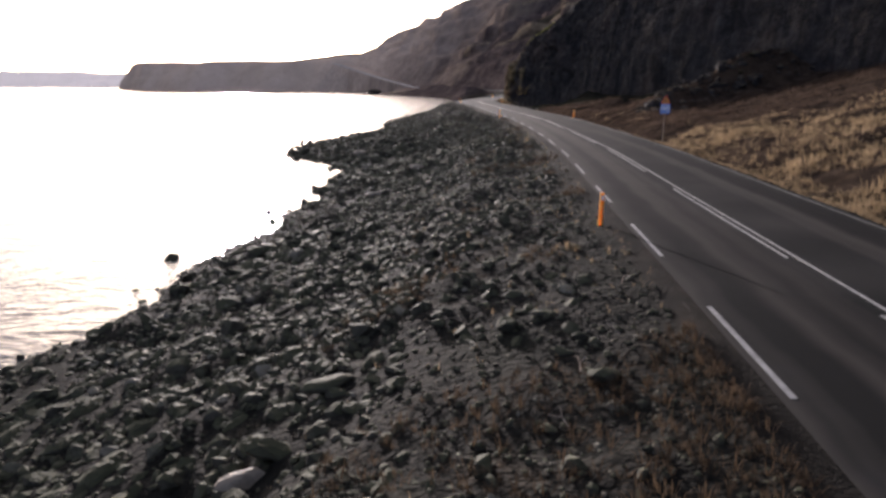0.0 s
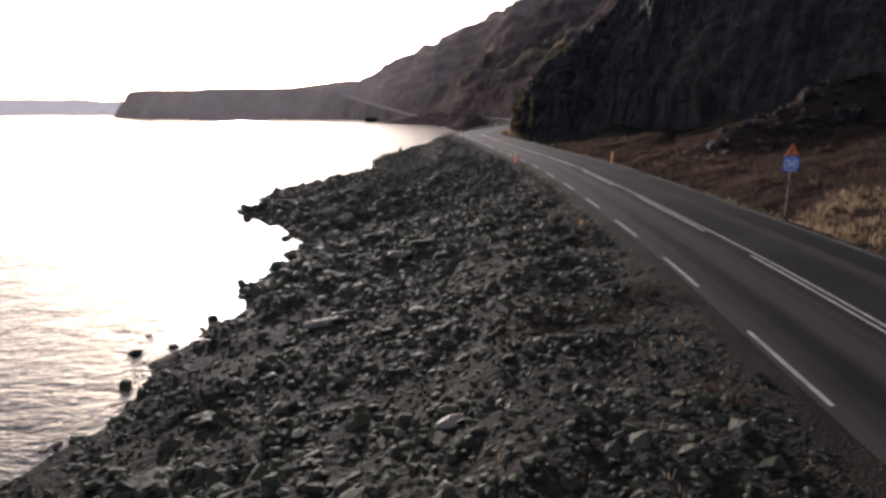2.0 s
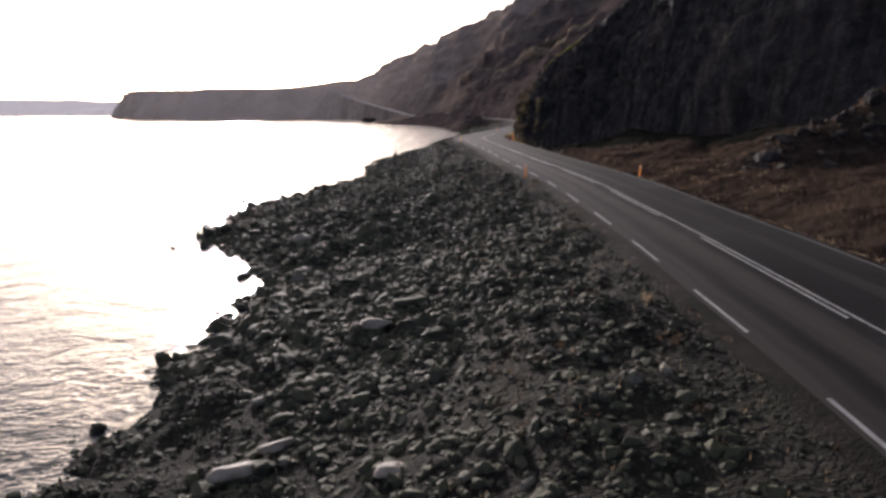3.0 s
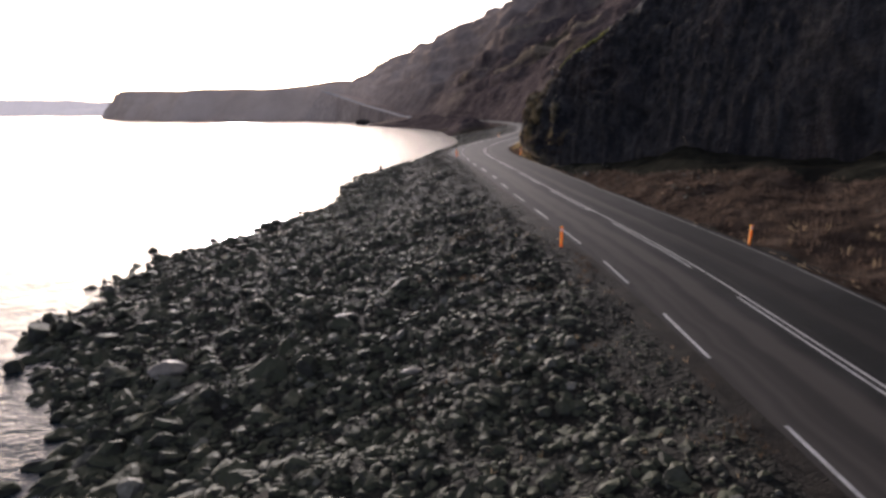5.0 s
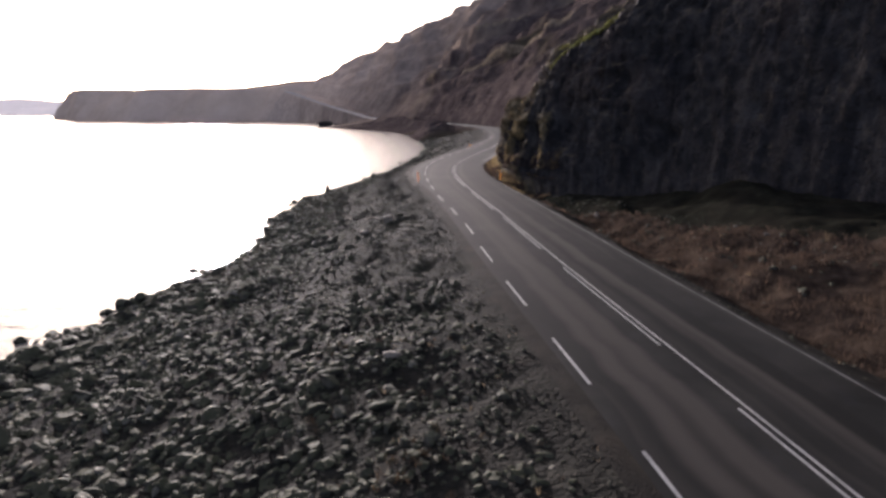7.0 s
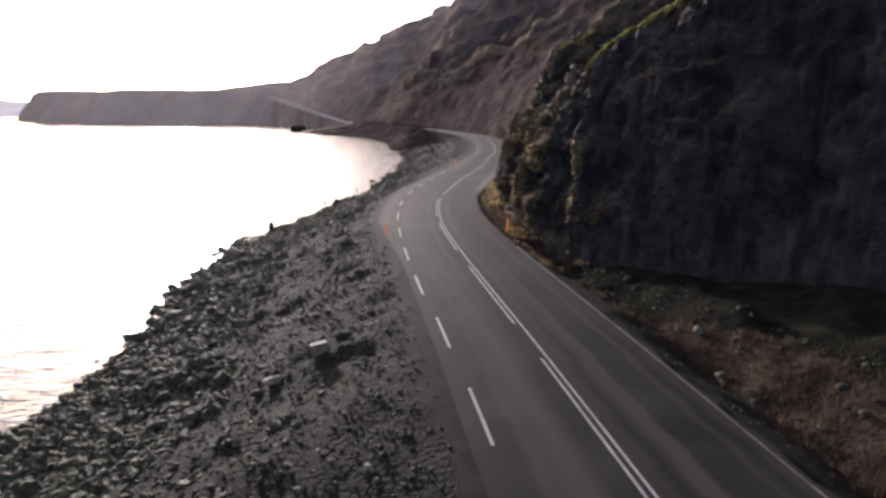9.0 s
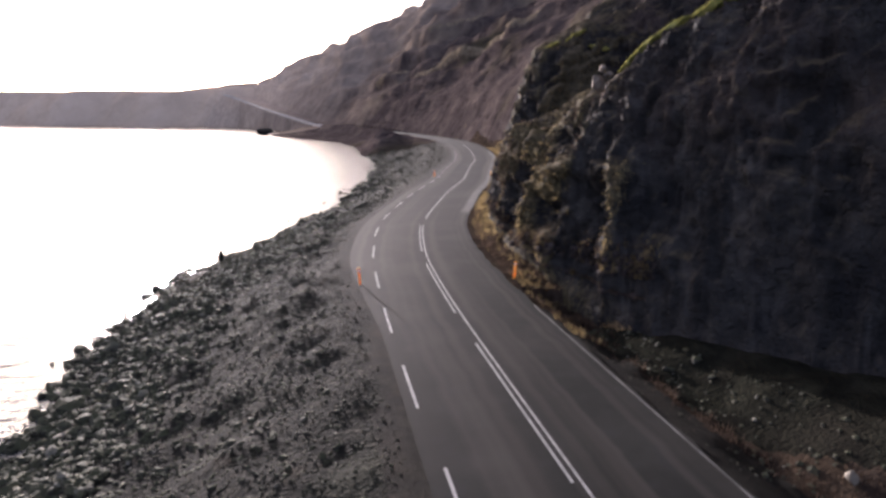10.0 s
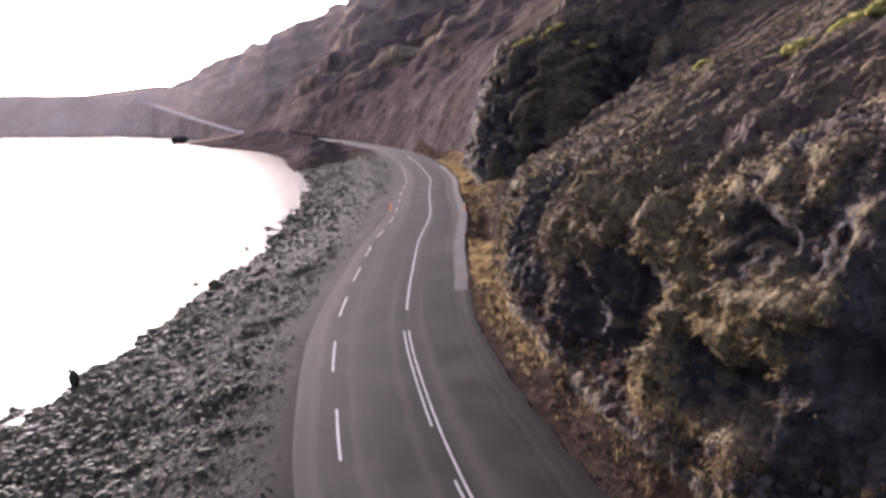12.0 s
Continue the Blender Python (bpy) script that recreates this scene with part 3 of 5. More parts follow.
# along the road and up: centre, half width, half height and depth of the hollows
ALCOVES = [(123.0, 2.7, 2.7, 2.0, 1.15), (117.5, 2.9, 1.25, 0.95, 1.1), (114.2, 2.4, 1.5, 2.3, 1.1), (124.2, 7.9, 1.3, 0.6, 0.5), (117.4, 6.3, 1.4, 0.5, 0.55), (131.4, 4.8, 0.9, 1.4, 0.8), (110.5, 5.0, 1.6, 2.6, 0.7), (128.6, 2.0, 1.0, 1.5, 0.5)]
# from and to along the road and up, width and height of the ribs that stand out
RIBS = [(121.4, 5.4, 118.8, 1.4, 0.5, 0.6), (120.2, 3.6, 115.6, 5.3, 0.45, 0.55), (117.0, 2.1, 116.0, 0.2, 0.6, 0.8), (126.9, 4.4, 126.0, 0.4, 0.5, 0.45), (124.8, 4.6, 122.9, 2.6, 0.28, 0.7), (126.5, 6.0, 121.0, 5.7, 0.5, 0.35), (112.4, 5.2, 112.0, 0.8, 0.6, 0.5)]


def cliff():
    ys = steps((-220, 50, 6), (50, 88, 0.8), (88, 108, 0.2), (108, 150, 0.125), (150, 184, 0.16), (184, 230, 0.5), (230, 420, 2), (420, 900, 3.5))
    up = np.concatenate([np.linspace(-0.12, 0.15, 5)[:-1], np.linspace(0.15, 1, 70)])  # share of the wall
    back = np.concatenate([np.geomspace(0.25, 30, 60), np.geomspace(31, 900, 90)])  # metres behind its top
    fx, fz, wh = foot_x(ys)[:, None], foot_z(ys)[:, None], wall_h(ys)[:, None]
    lean = np.interp(ys, [110, 113, 117, 121, 205, 250, 420], [0.20, 0.10, 0.10, 0.20, 0.20, 0.55, 0.9])[:, None]
    wx = fx + lean * wh * up + 0.10 * wh * up ** 3
    wz = fz + wh * up
    cap = np.interp(ys, [-220, 100, 160, 200, 300, 400, 500, 600, 700, 800, 900], [120, 120, 110, 190, 110, 80, 180, 82, 15, 5, 6])[:, None]
    steep = np.interp(ys, [112, 120, 150, 165, 240, 300], [0.6, 0.54, 0.54, 0.62, 0.85, 1.05])[:, None]
    bx = fx + (lean + 0.10) * wh + back
    bz = fz + wh + cap * (1 - np.exp(-steep * back / cap))
    x, z = np.concatenate([wx, bx], 1), np.concatenate([wz, bz], 1)
    y = np.repeat(ys[:, None], x.shape[1], 1)
    t_u = np.stack([np.gradient(x, axis=1), np.gradient(y, axis=1), np.gradient(z, axis=1)], -1)
    t_v = np.stack([np.gradient(x, axis=0), np.gradient(y, axis=0), np.gradient(z, axis=0)], -1)
    nrm = np.cross(t_u, t_v)
    nrm /= np.linalg.norm(nrm, axis=-1)[..., None] + 1e-9
    nrm *= -np.sign(nrm[..., 0:1] + 1e-9) * 1.0
    nrm = np.where(nrm[..., 2:3] < -0.3, -nrm, nrm)
    wallness = np.clip(1 - np.concatenate([0 * up, back])[None] / 12, 0.25, 1)
    far = np.clip((y - 208) / 60, 0, 1)
    warp = 1.4 * fractal(x * 0.5, y * 0.5, z * 0.5 + 3, 3)
    hollow = np.clip(fractal((x + warp) * 0.26 + 7, (y - warp) * 0.26, (z + warp) * 0.15, 3) - 0.2, 0, 0.7)
    near = np.interp(y, [106, 113, 150, 160], [0, 1, 1, 0])
    d = ((0.9 - 0.6 * near) * fractal(x * 0.15, y * 0.15, z * 0.12, 3) + (0.34 - 0.16 * near) * ridged(x * 0.5, y * 0.5, z * 0.22, 3) * wallness - (1.3 - 0.8 * near) * hollow * wallness
         + 0.26 * ridged(x * 1.1 + 5 + warp, y * 1.1, z * 0.3, 3) + 0.17 * ridged(x * 2.7, y * 2.7 + warp, z * 0.9, 2) + 0.10 * fractal(x * 6, y * 6, z * 5, 2)
         + 0.09 * near * ridged(x * 5.2, y * 5.2 + warp, z * 1.9, 2))
    # the alcoves, ribs and ledges of the rock beside the bend
    wy, wz2 = y + 0.45 * warp, z - 0.35 * warp
    for y0, z0, ry, rz, deep in ALCOVES:
        d = d - deep * np.exp(-np.abs((wy - y0) / ry) ** 5 - np.abs((wz2 - z0) / rz) ** 5)
    for y0, z0, y1, z1, wide, high in RIBS:
        t = np.clip(((y - y0) * (y1 - y0) + (z - z0) * (z1 - z0)) / ((y1 - y0) ** 2 + (z1 - z0) ** 2), 0, 1)
        off = np.hypot(y - y0 - t * (y1 - y0), z - z0 - t * (z1 - z0)) + 0.22 * warp * (0.5 + t)
        d = d + high * np.exp(-(off / wide) ** 2) * (x < fx + 9)
    ledge = np.sin(2 * np.pi * (z - 0.35 * x + 1.5 * fractal(x * 0.2, y * 0.2, z * 0.2 + 4, 3)) / 2.6)
    d = d + (0.3 * ledge + 0.55 * ridged(x * 0.3, y * 0.3, z * 0.04, 2)) * np.interp(y, [157, 166, 194, 204], [0, 1, 1, 0])
    rise = np.clip((z - fz - 4) / 20, 0, 1)
    d = d * np.interp(y, [198, 225], [1.0, 0.35])
    bench = np.sin(2 * np.pi * (z + 0.10 * y + 3.0 * fractal(x * 0.03, y * 0.03, 0 * x, 3)) / 11.0)
    d = d + far * rise * np.interp(y, [208, 400], [0.45, 1.0]) * (5.0 * fractal(x * 0.018, y * 0.018, z * 0.02, 4) + 1.7 * ridged(x * 0.05, y * 0.05, z * 0.11, 4) + 1.6 * bench)
    d = d * np.interp(y, [100, 112, 121], [0.6, 0.7, 1.0])
    shelf = 0 * d  # grassy shelves that run up across the mountainside
    for at_y, at_z, wide in SHELVES:
        line = np.interp(y, at_y, at_z) + 0.7 * fractal(y * 0.09, 0 * y + 3.3, 0 * y, 3)
        shelf = np.maximum(shelf, np.exp(-((z - line) / wide) ** 2) * np.clip((y - at_y[0] + 4) / 8, 0, 1) * np.clip((at_y[-1] - y + 4) / 8, 0, 1))
    d = d + 1.7 * shelf
    lift = np.clip((z - fz) / 0.6, np.interp(y, [106, 112, 150, 160], [0.15, 0.55, 0.55, 0.15]), 1)
    keep = np.clip((x - centre_x(y) - right_w(y) - 0.7) / 2.0, 0.0, 1.0)
    v = np.stack([x, y, z], -1) + nrm * (d * lift * np.where(d > 0, keep, 1))[..., None]
    low = np.clip(1.5 - (z - fz) / 0.9, 0, 1) * (y < 150)
    # Covers fade out towards y 110, putting that wall's shade into its colour.
    ribs = np.maximum(np.clip(1.0 * d + 0.5 * fractal(x * 0.4, y * 0.4, z * 0.2 + 6, 3) - 0.12, 0, 1), 0.5 * low) * np.interp(y, [107, 114, 146, 156, 190, 200], [0, 1, 1, 0.55, 0.55, 0])
    behind = np.clip(np.concatenate([0 * up, back])[None] / 3.0, 0, 1) * np.interp(y, [110, 117], [0, 1]) * (0.55 + 0.5 * fractal(x * 0.2, y * 0.2, z * 0.2, 2))
    CLIFF.update(points=v, y=y, wall=up.size, out=ribs)
    split = int(np.searchsorted(ys, 207))
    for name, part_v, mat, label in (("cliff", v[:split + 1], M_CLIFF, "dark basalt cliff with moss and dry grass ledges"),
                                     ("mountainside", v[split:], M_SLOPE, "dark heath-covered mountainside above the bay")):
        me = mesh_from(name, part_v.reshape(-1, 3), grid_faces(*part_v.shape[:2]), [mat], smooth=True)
        rows = slice(0, split + 1) if name == "cliff" else slice(split, None)
        for layer, values in (("grass_cover", np.maximum(ribs, shelf)), ("rubble_cover", behind)):
            me.attributes.new(layer, "FLOAT", "POINT").data.foreach_set("value", values[rows].astype(np.float32).ravel())
        ob = tagged(new(name, me), label, name, kind="structure")
        CLIFF.setdefault("object", ob)


cliff()


# ---- far headland and shores ----
def far_land(name, line, depth, label, rough, mat):
    """A flat-topped land behind a waterline. line: (x, y, height)."""
    p = np.array(line, float)
    s = np.linspace(0, len(p) - 1, 160)
    px, py, ph = (np.interp(s, np.arange(len(p)), p[:, k]) for k in range(3))
    q = np.array([(0, -0.3), (0.01, 0.05), (0.035, 0.45), (0.05, 0.62), (0.075, 0.9), (0.10, 0.98), (0.2, 1.0), (0.5, 1.02), (1.0, 0.9)])
    back = np.stack([np.full_like(px, 0.25), np.full_like(px, 0.97)], 1)
    x = px[:, None] + back[:, :1] * depth * q[None, :, 0]
    y = py[:, None] + back[:, 1:] * depth * q[None, :, 0]
    z = SEA + ph[:, None] * q[None, :, 1]
    z = z + rough * ph[:, None] * fractal(x * 0.012, y * 0.012, z * 0.03, 4) * (q[None, :, 1] > 0.2)
    wob = 0.02 * depth * fractal(x * 0.02, y * 0.02, 0 * x, 3)
    me = mesh_from(name, np.stack([x + wob, y + wob, z], -1).reshape(-1, 3), grid_faces(*x.shape), [mat], smooth=True)
    return tagged(new(name, me), label, "headland", kind="structure")


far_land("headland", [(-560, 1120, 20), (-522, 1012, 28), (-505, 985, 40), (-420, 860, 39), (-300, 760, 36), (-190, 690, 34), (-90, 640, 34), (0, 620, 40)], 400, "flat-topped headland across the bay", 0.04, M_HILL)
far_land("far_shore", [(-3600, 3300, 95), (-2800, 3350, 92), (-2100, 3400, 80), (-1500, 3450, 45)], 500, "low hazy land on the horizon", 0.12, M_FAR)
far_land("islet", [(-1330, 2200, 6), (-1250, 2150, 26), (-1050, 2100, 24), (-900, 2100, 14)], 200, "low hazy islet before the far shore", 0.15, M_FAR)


# ---- stones of the bank ----
M_ROCK_PALE = material("pale_rock", [(0.13, 0.11, 0.08), (0.22, 0.187, 0.14), (0.32, 0.275, 0.21)], 3.0, 10, (0.6, 0.9), 0.7, 16, 0.03)
def grass_material(name, dark, light):
    """Thin dry blades that let the low sun through."""
    m = material(name, [dark, tuple((a + b) / 2 for a, b in zip(dark, light)), light], 0.9, 6, (0.7, 0.9), 0.0, spec=0.1)
    nt = m.node_tree
    n, ln = nt.nodes, nt.links.new
    bsdf = n["Principled BSDF"]
    tr = n.new("ShaderNodeBsdfTranslucent")
    ln(bsdf.inputs["Base Color"].links[0].from_socket, tr.inputs["Color"])
    mix = n.new("ShaderNodeMixShader")
    mix.inputs["Fac"].default_value = 0.45
    ln(bsdf.outputs["BSDF"], mix.inputs[1])
    ln(tr.outputs["BSDF"], mix.inputs[2])
    ln(mix.outputs["Shader"], n["Material Output"].inputs["Surface"])
    return m


M_STRAW = grass_material("straw", (0.17, 0.122, 0.068), (0.45, 0.335, 0.20))
M_CLIFF_STRAW = grass_material("hanging_straw", (0.13, 0.094, 0.044), (0.38, 0.285, 0.135))
M_BANK_GRASS = grass_material("withered_grass", (0.036, 0.025, 0.016), (0.105, 0.072, 0.044))
M_BROWN_GRASS = grass_material("brown_grass", (0.040, 0.027, 0.021), (0.125, 0.086, 0.060))
rng = np.random.default_rng(7)


def rock_shapes(count, seed, flat=0.52, fine=2):
    """Angular stones about 1 m long, as vertex arrays on one face list."""
    r = np.random.default_rng(seed)
    bm = bmesh.new()
    bmesh.ops.create_icosphere(bm, subdivisions=fine, radius=0.5)
    base = np.array([v.co[:] for v in bm.verts])
    faces = np.array([[v.index for v in f.verts] for f in bm.faces])
    bm.free()
    shapes = []
    for _ in range(count):
        v = base.copy()
        for _ in range(9):  # cut flat faces
            n = r.normal(size=3)
            n /= np.linalg.norm(n)
            lim = r.uniform(0.22, 0.40)
            over = np.clip(v @ n - lim, 0, None)
            v = v - over[:, None] * n
        v += 0.024 * r.normal(size=v.shape)
        v *= np.array([r.uniform(0.95, 1.35), r.uniform(0.6, 0.9), r.uniform(flat - 0.2, flat + 0.15)])
        shapes.append(v / np.abs(v).max() * 0.5)
    return shapes, faces


ROCKS, ROCK_FACES = rock_shapes(16, 3)
COBBLES, COBBLE_FACES = rock_shapes(16, 4, 0.65, 1)


def rotations(n, r, lean=0.5):
    a, b, c = r.uniform(0, 2 * np.pi, n), r.normal(0, lean, n), r.normal(0, lean, n)
    ca, sa, cb, sb, cc, sc = np.cos(a), np.sin(a), np.cos(b), np.sin(b), np.cos(c), np.sin(c)
    z = np.zeros(n)
    o = np.ones(n)
    ra = np.stack([np.stack([ca, -sa, z], -1), np.stack([sa, ca, z], -1), np.stack([z, z, o], -1)], 1)
    rb = np.stack([np.stack([o, z, z], -1), np.stack([z, cb, -sb], -1), np.stack([z, sb, cb], -1)], 1)
    rc = np.stack([np.stack([cc, z, sc], -1), np.stack([z, o, z], -1), np.stack([-sc, z, cc], -1)], 1)
    return ra @ rb @ rc


def relief_z(x, y):
    return ground_z(x, y) + relief(x, y)


def bank_stones(n, y0, y1, r):
    """Places and sizes on the seaward bank: large low down, small near the road."""
    y = r.uniform(y0, y1, n)
    f = r.uniform(0.04, 1.06, n)
    left = centre_x(y) - left_w(y)
    x = left - f * (left - shore_x(y))
    patch = fractal(x * 0.16, y * 0.16, 0 * x + 2, 3)
    size = np.exp(r.normal(-1.2, 0.42, n)) * np.interp(y, [30, 45, 70, 90], [1.0, 1.15, 1.15, 1.0]) * (0.6 + np.interp(y, [36, 50, 90, 105], [1.2, 1.75, 1.5, 1.2]) * np.clip(f, 0, 1) ** 1.2) * (1 + 0.22 * patch)
    size *= np.interp(y, [88, 105, 140], [0.95, 0.7, 0.65])
    near_road = (left - x) < 1.3 + 0.7 * patch
    keep = (~near_road | (r.random(n) < 0.8)) & ((y > 17) | (left - x > 4.0 + patch) | (r.random(n) < 0.45))
    size = np.where(near_road, size * 0.5, size)
    # bare earth with small stones along the upper bank before the bend
    earth = (f < 0.5 + 0.2 * patch) & (y > 84) & (y < 124)
    size = np.where(earth, size * 0.58, size)
    size = np.where((f > 0.5) & (y > 88) & (y < 112), size * 1.25, size)
    # a smooth beach of fine stones low down on the first stretch
    beach = (f > 0.84 + 0.15 * patch) & (y < 44)
    keep &= ~beach | (r.random(n) < 0.9)
    size = np.where(beach, size * 0.5, size)
    return x[keep], y[keep], np.clip(size[keep], 0.09, 1.5)


def joined_rocks(name, x, y, size, r, sink=0.33, shapes=None, faces=None, z=None):
    shapes, faces = shapes or ROCKS, ROCK_FACES if faces is None else faces
    n = len(x)
    z = (relief_z(x, y) if z is None else z) + size * (0.5 * 0.62 - sink)
    kind = r.integers(0, len(shapes), n)
    rot = rotations(n, r, 0.35)
    vs = np.empty((n, len(shapes[0]), 3), np.float32)
    for k in range(len(shapes)):
        i = np.where(kind == k)[0]
        vs[i] = np.einsum("nij,vj->nvi", rot[i], shapes[k]) * size[i, None, None]
    vs += np.stack([x, y, z], -1)[:, None]
    fs = (faces[None] + (np.arange(n) * len(shapes[0]))[:, None, None]).reshape(-1, 3)
    return new(name, mesh_from(name, vs.reshape(-1, 3), fs, [M_ROCK]))


def stones():
    xs, ys, ss = bank_stones(19000, 1.5, 150, rng)
    cx, cy, cs = bank_stones(34000, 1.5, 150, rng)
    xs, ys, ss = np.r_[xs, cx], np.r_[ys, cy], np.r_[ss, np.clip(cs * 0.5, 0.08, 0.3)]
    ex, ey, es = bank_stones(13000, 84, 152, rng)
    xs, ys, ss = np.r_[xs, ex], np.r_[ys, ey], np.r_[ss, np.clip(es, 0.1, 0.6)]
    own = np.random.default_rng(47)
    mx, my, ms = bank_stones(9000, 12, 84, own)
    upper = centre_x(my) - left_w(my) - mx < 0.6 * (centre_x(my) - left_w(my) - shore_x(my))
    xs, ys, ss = np.r_[xs, mx[upper]], np.r_[ys, my[upper]], np.r_[ss, np.clip(ms[upper] * 1.1, 0.14, 0.5)]
    # those nearest to the flight line are pieces of their own
    near = np.where((np.abs(xs - 0.5) < 2.6) & (ys > 5) & (ys < 62) & (ss > 0.36))[0][:300]
    rest = np.setdiff1d(np.arange(len(xs)), near)
    fine = (ss[rest] > 0.5) & (ys[rest] < 110)
    large, small = rest[fine], rest[~fine]
    for which, shapes, faces, label in ((large, ROCKS, ROCK_FACES, "dark angular basalt rubble covering the bank"), (small, COBBLES, COBBLE_FACES, "small broken stones between the rubble")):
        ob = joined_rocks("rubble", xs[which], ys[which], ss[which], rng, 0.38, shapes, faces)
        ob.parent = GROUND
        tagged(ob, label, kind="stuff")
    x2, y2, s2 = bank_stones(5000, 150, 260, rng)
    far = joined_rocks("rubble", x2, y2, s2 * 1.3, rng, shapes=COBBLES, faces=COBBLE_FACES)
    far.parent = GROUND
    tagged(far, "distant basalt rubble on the curved shore", kind="stuff")
    meshes = [mesh_from("rock", v, ROCK_FACES, [M_ROCK]) for v in ROCKS]
    rot = rotations(len(near), rng, 0.35)
    for k, i in enumerate(near):
        ob = new("rock", meshes[rng.integers(0, len(meshes))])
        s = float(ss[i])
        z = float(relief_z(xs[i:i + 1], ys[i:i + 1])[0])
        ob.matrix_world = Matrix.Translation((xs[i], ys[i], z - s * 0.02)) @ Matrix(rot[k].tolist()).to_4x4() @ Matrix.Diagonal((s, s, s, 1))
        ob.parent = GROUND
    # scree on the slope above the rock wall
    v, yy = CLIFF["points"], CLIFF["y"]
    rows = np.where((yy[:, 0] > 108) & (yy[:, 0] < 165))[0]
    n = 12000
    i, j = rng.choice(rows, n), rng.integers(CLIFF["wall"] - 12, CLIFF["wall"] + 62, n)
    p = v[i, j]
    scree = joined_rocks("scree", p[:, 0], p[:, 1], np.clip(np.exp(rng.normal(-2.4, 0.45, n)), 0.05, 0.3), rng, z=p[:, 2], sink=0.34, shapes=COBBLES, faces=COBBLE_FACES)
    scree.data.materials[0] = M_SCREE
    tagged(scree, "loose brown scree on the slope", "scree", kind="stuff")
    # blocks that lie against the foot of the rock beside the bend
    own = np.random.default_rng(41)
    n = 2600
    rows = np.where((yy[:, 0] > 110) & (yy[:, 0] < 150))[0]
    i, j = own.choice(rows, n), np.minimum(3 + np.abs(own.normal(0, 4.5, n)).astype(int), 18)
    p = v[i, j]
    toe = joined_rocks("fallen_rocks", p[:, 0], p[:, 1], np.clip(np.exp(own.normal(-1.75, 0.5, n)), 0.07, 0.55), own, z=p[:, 2], sink=0.3, shapes=COBBLES, faces=COBBLE_FACES)
    toe.data.materials[0] = M_SCREE
    tagged(toe, "brown broken blocks against the foot of the cliff", "rocks", kind="stuff")
    # fallen blocks on the spur and along the foot of the wall
    n = 900
    y = np.r_[rng.normal(67.5, 2.2, n // 6), rng.uniform(80, 112, n - n // 6)]
    edge = centre_x(y[n // 6:]) + right_w(y[n // 6:]) + 1.8
    x = np.r_[rng.uniform(19, 36, n // 6), edge + np.interp(y[n // 6:], [80, 95, 112], [6, 4, 1.5]) * rng.random(n - n // 6)]
    x = np.maximum(x, centre_x(y) + right_w(y) + 0.9)
    fallen = joined_rocks("fallen_rocks", x, y, np.clip(np.exp(rng.normal(-2.1, 0.5, n)), 0.06, 0.5), rng, shapes=COBBLES, faces=COBBLE_FACES)
    tagged(fallen, "fallen dark blocks below the rock wall", "rocks", kind="stuff")


def outcrop():
    """Dark blocks that break out of the spur beside the sign."""
    n = 170
    x = rng.uniform(19.5, 38, n)
    y = 67 + 0.12 * (x - 21) + rng.normal(-0.8, 1.7, n)
    rocks = joined_rocks("outcrop", x, y, np.clip(np.exp(rng.normal(-0.25, 0.5, n)), 0.3, 2.2), rng, sink=0.3)
    rocks.data.materials[0] = M_CLIFF
    tagged(rocks, "dark broken rock outcrop on the grassy spur", "outcrop", kind="stuff")


def gravel():
    """Small stones and grit along the shoulders and over the bank."""
    n = 8500
    y = 3 + 147 * rng.random(n) ** 1.8
    side = rng.random(n)
    left = centre_x(y) - left_w(y)
    f = np.where(side < 0.55, rng.uniform(0.02, 0.3, n), rng.uniform(0.1, 1.0, n))
    x = left - f * (left - shore_x(y))
    k = np.where(side > 0.86)[0]
    x[k] = centre_x(y[k]) + right_w(y[k]) + rng.uniform(0.1, 2.0, len(k))
    size = np.exp(rng.normal(-2.6, 0.4, n))
    z = relief_z(x, y) + size * 0.1
    bm = bmesh.new()
    bmesh.ops.create_icosphere(bm, subdivisions=1, radius=0.5)
    base = np.array([v.co[:] for v in bm.verts]) * (1.2, 0.9, 0.6)
    faces = np.array([[v.index for v in q.verts] for q in bm.faces])
    bm.free()
    base = base + 0.07 * np.random.default_rng(5).normal(size=base.shape)
    rot = rotations(n, rng, 0.6)
    vs = np.einsum("nij,vj->nvi", rot, base) * size[:, None, None] + np.stack([x, y, z], -1)[:, None]
    fs = (faces[None] + (np.arange(n) * len(base))[:, None, None]).reshape(-1, 3)
    ob = new("gravel", mesh_from("gravel", vs.reshape(-1, 3), fs, [M_ROCK]))
    ob.parent = GROUND
    tagged(ob, "small dark stones and grit along the road shoulders", kind="stuff")


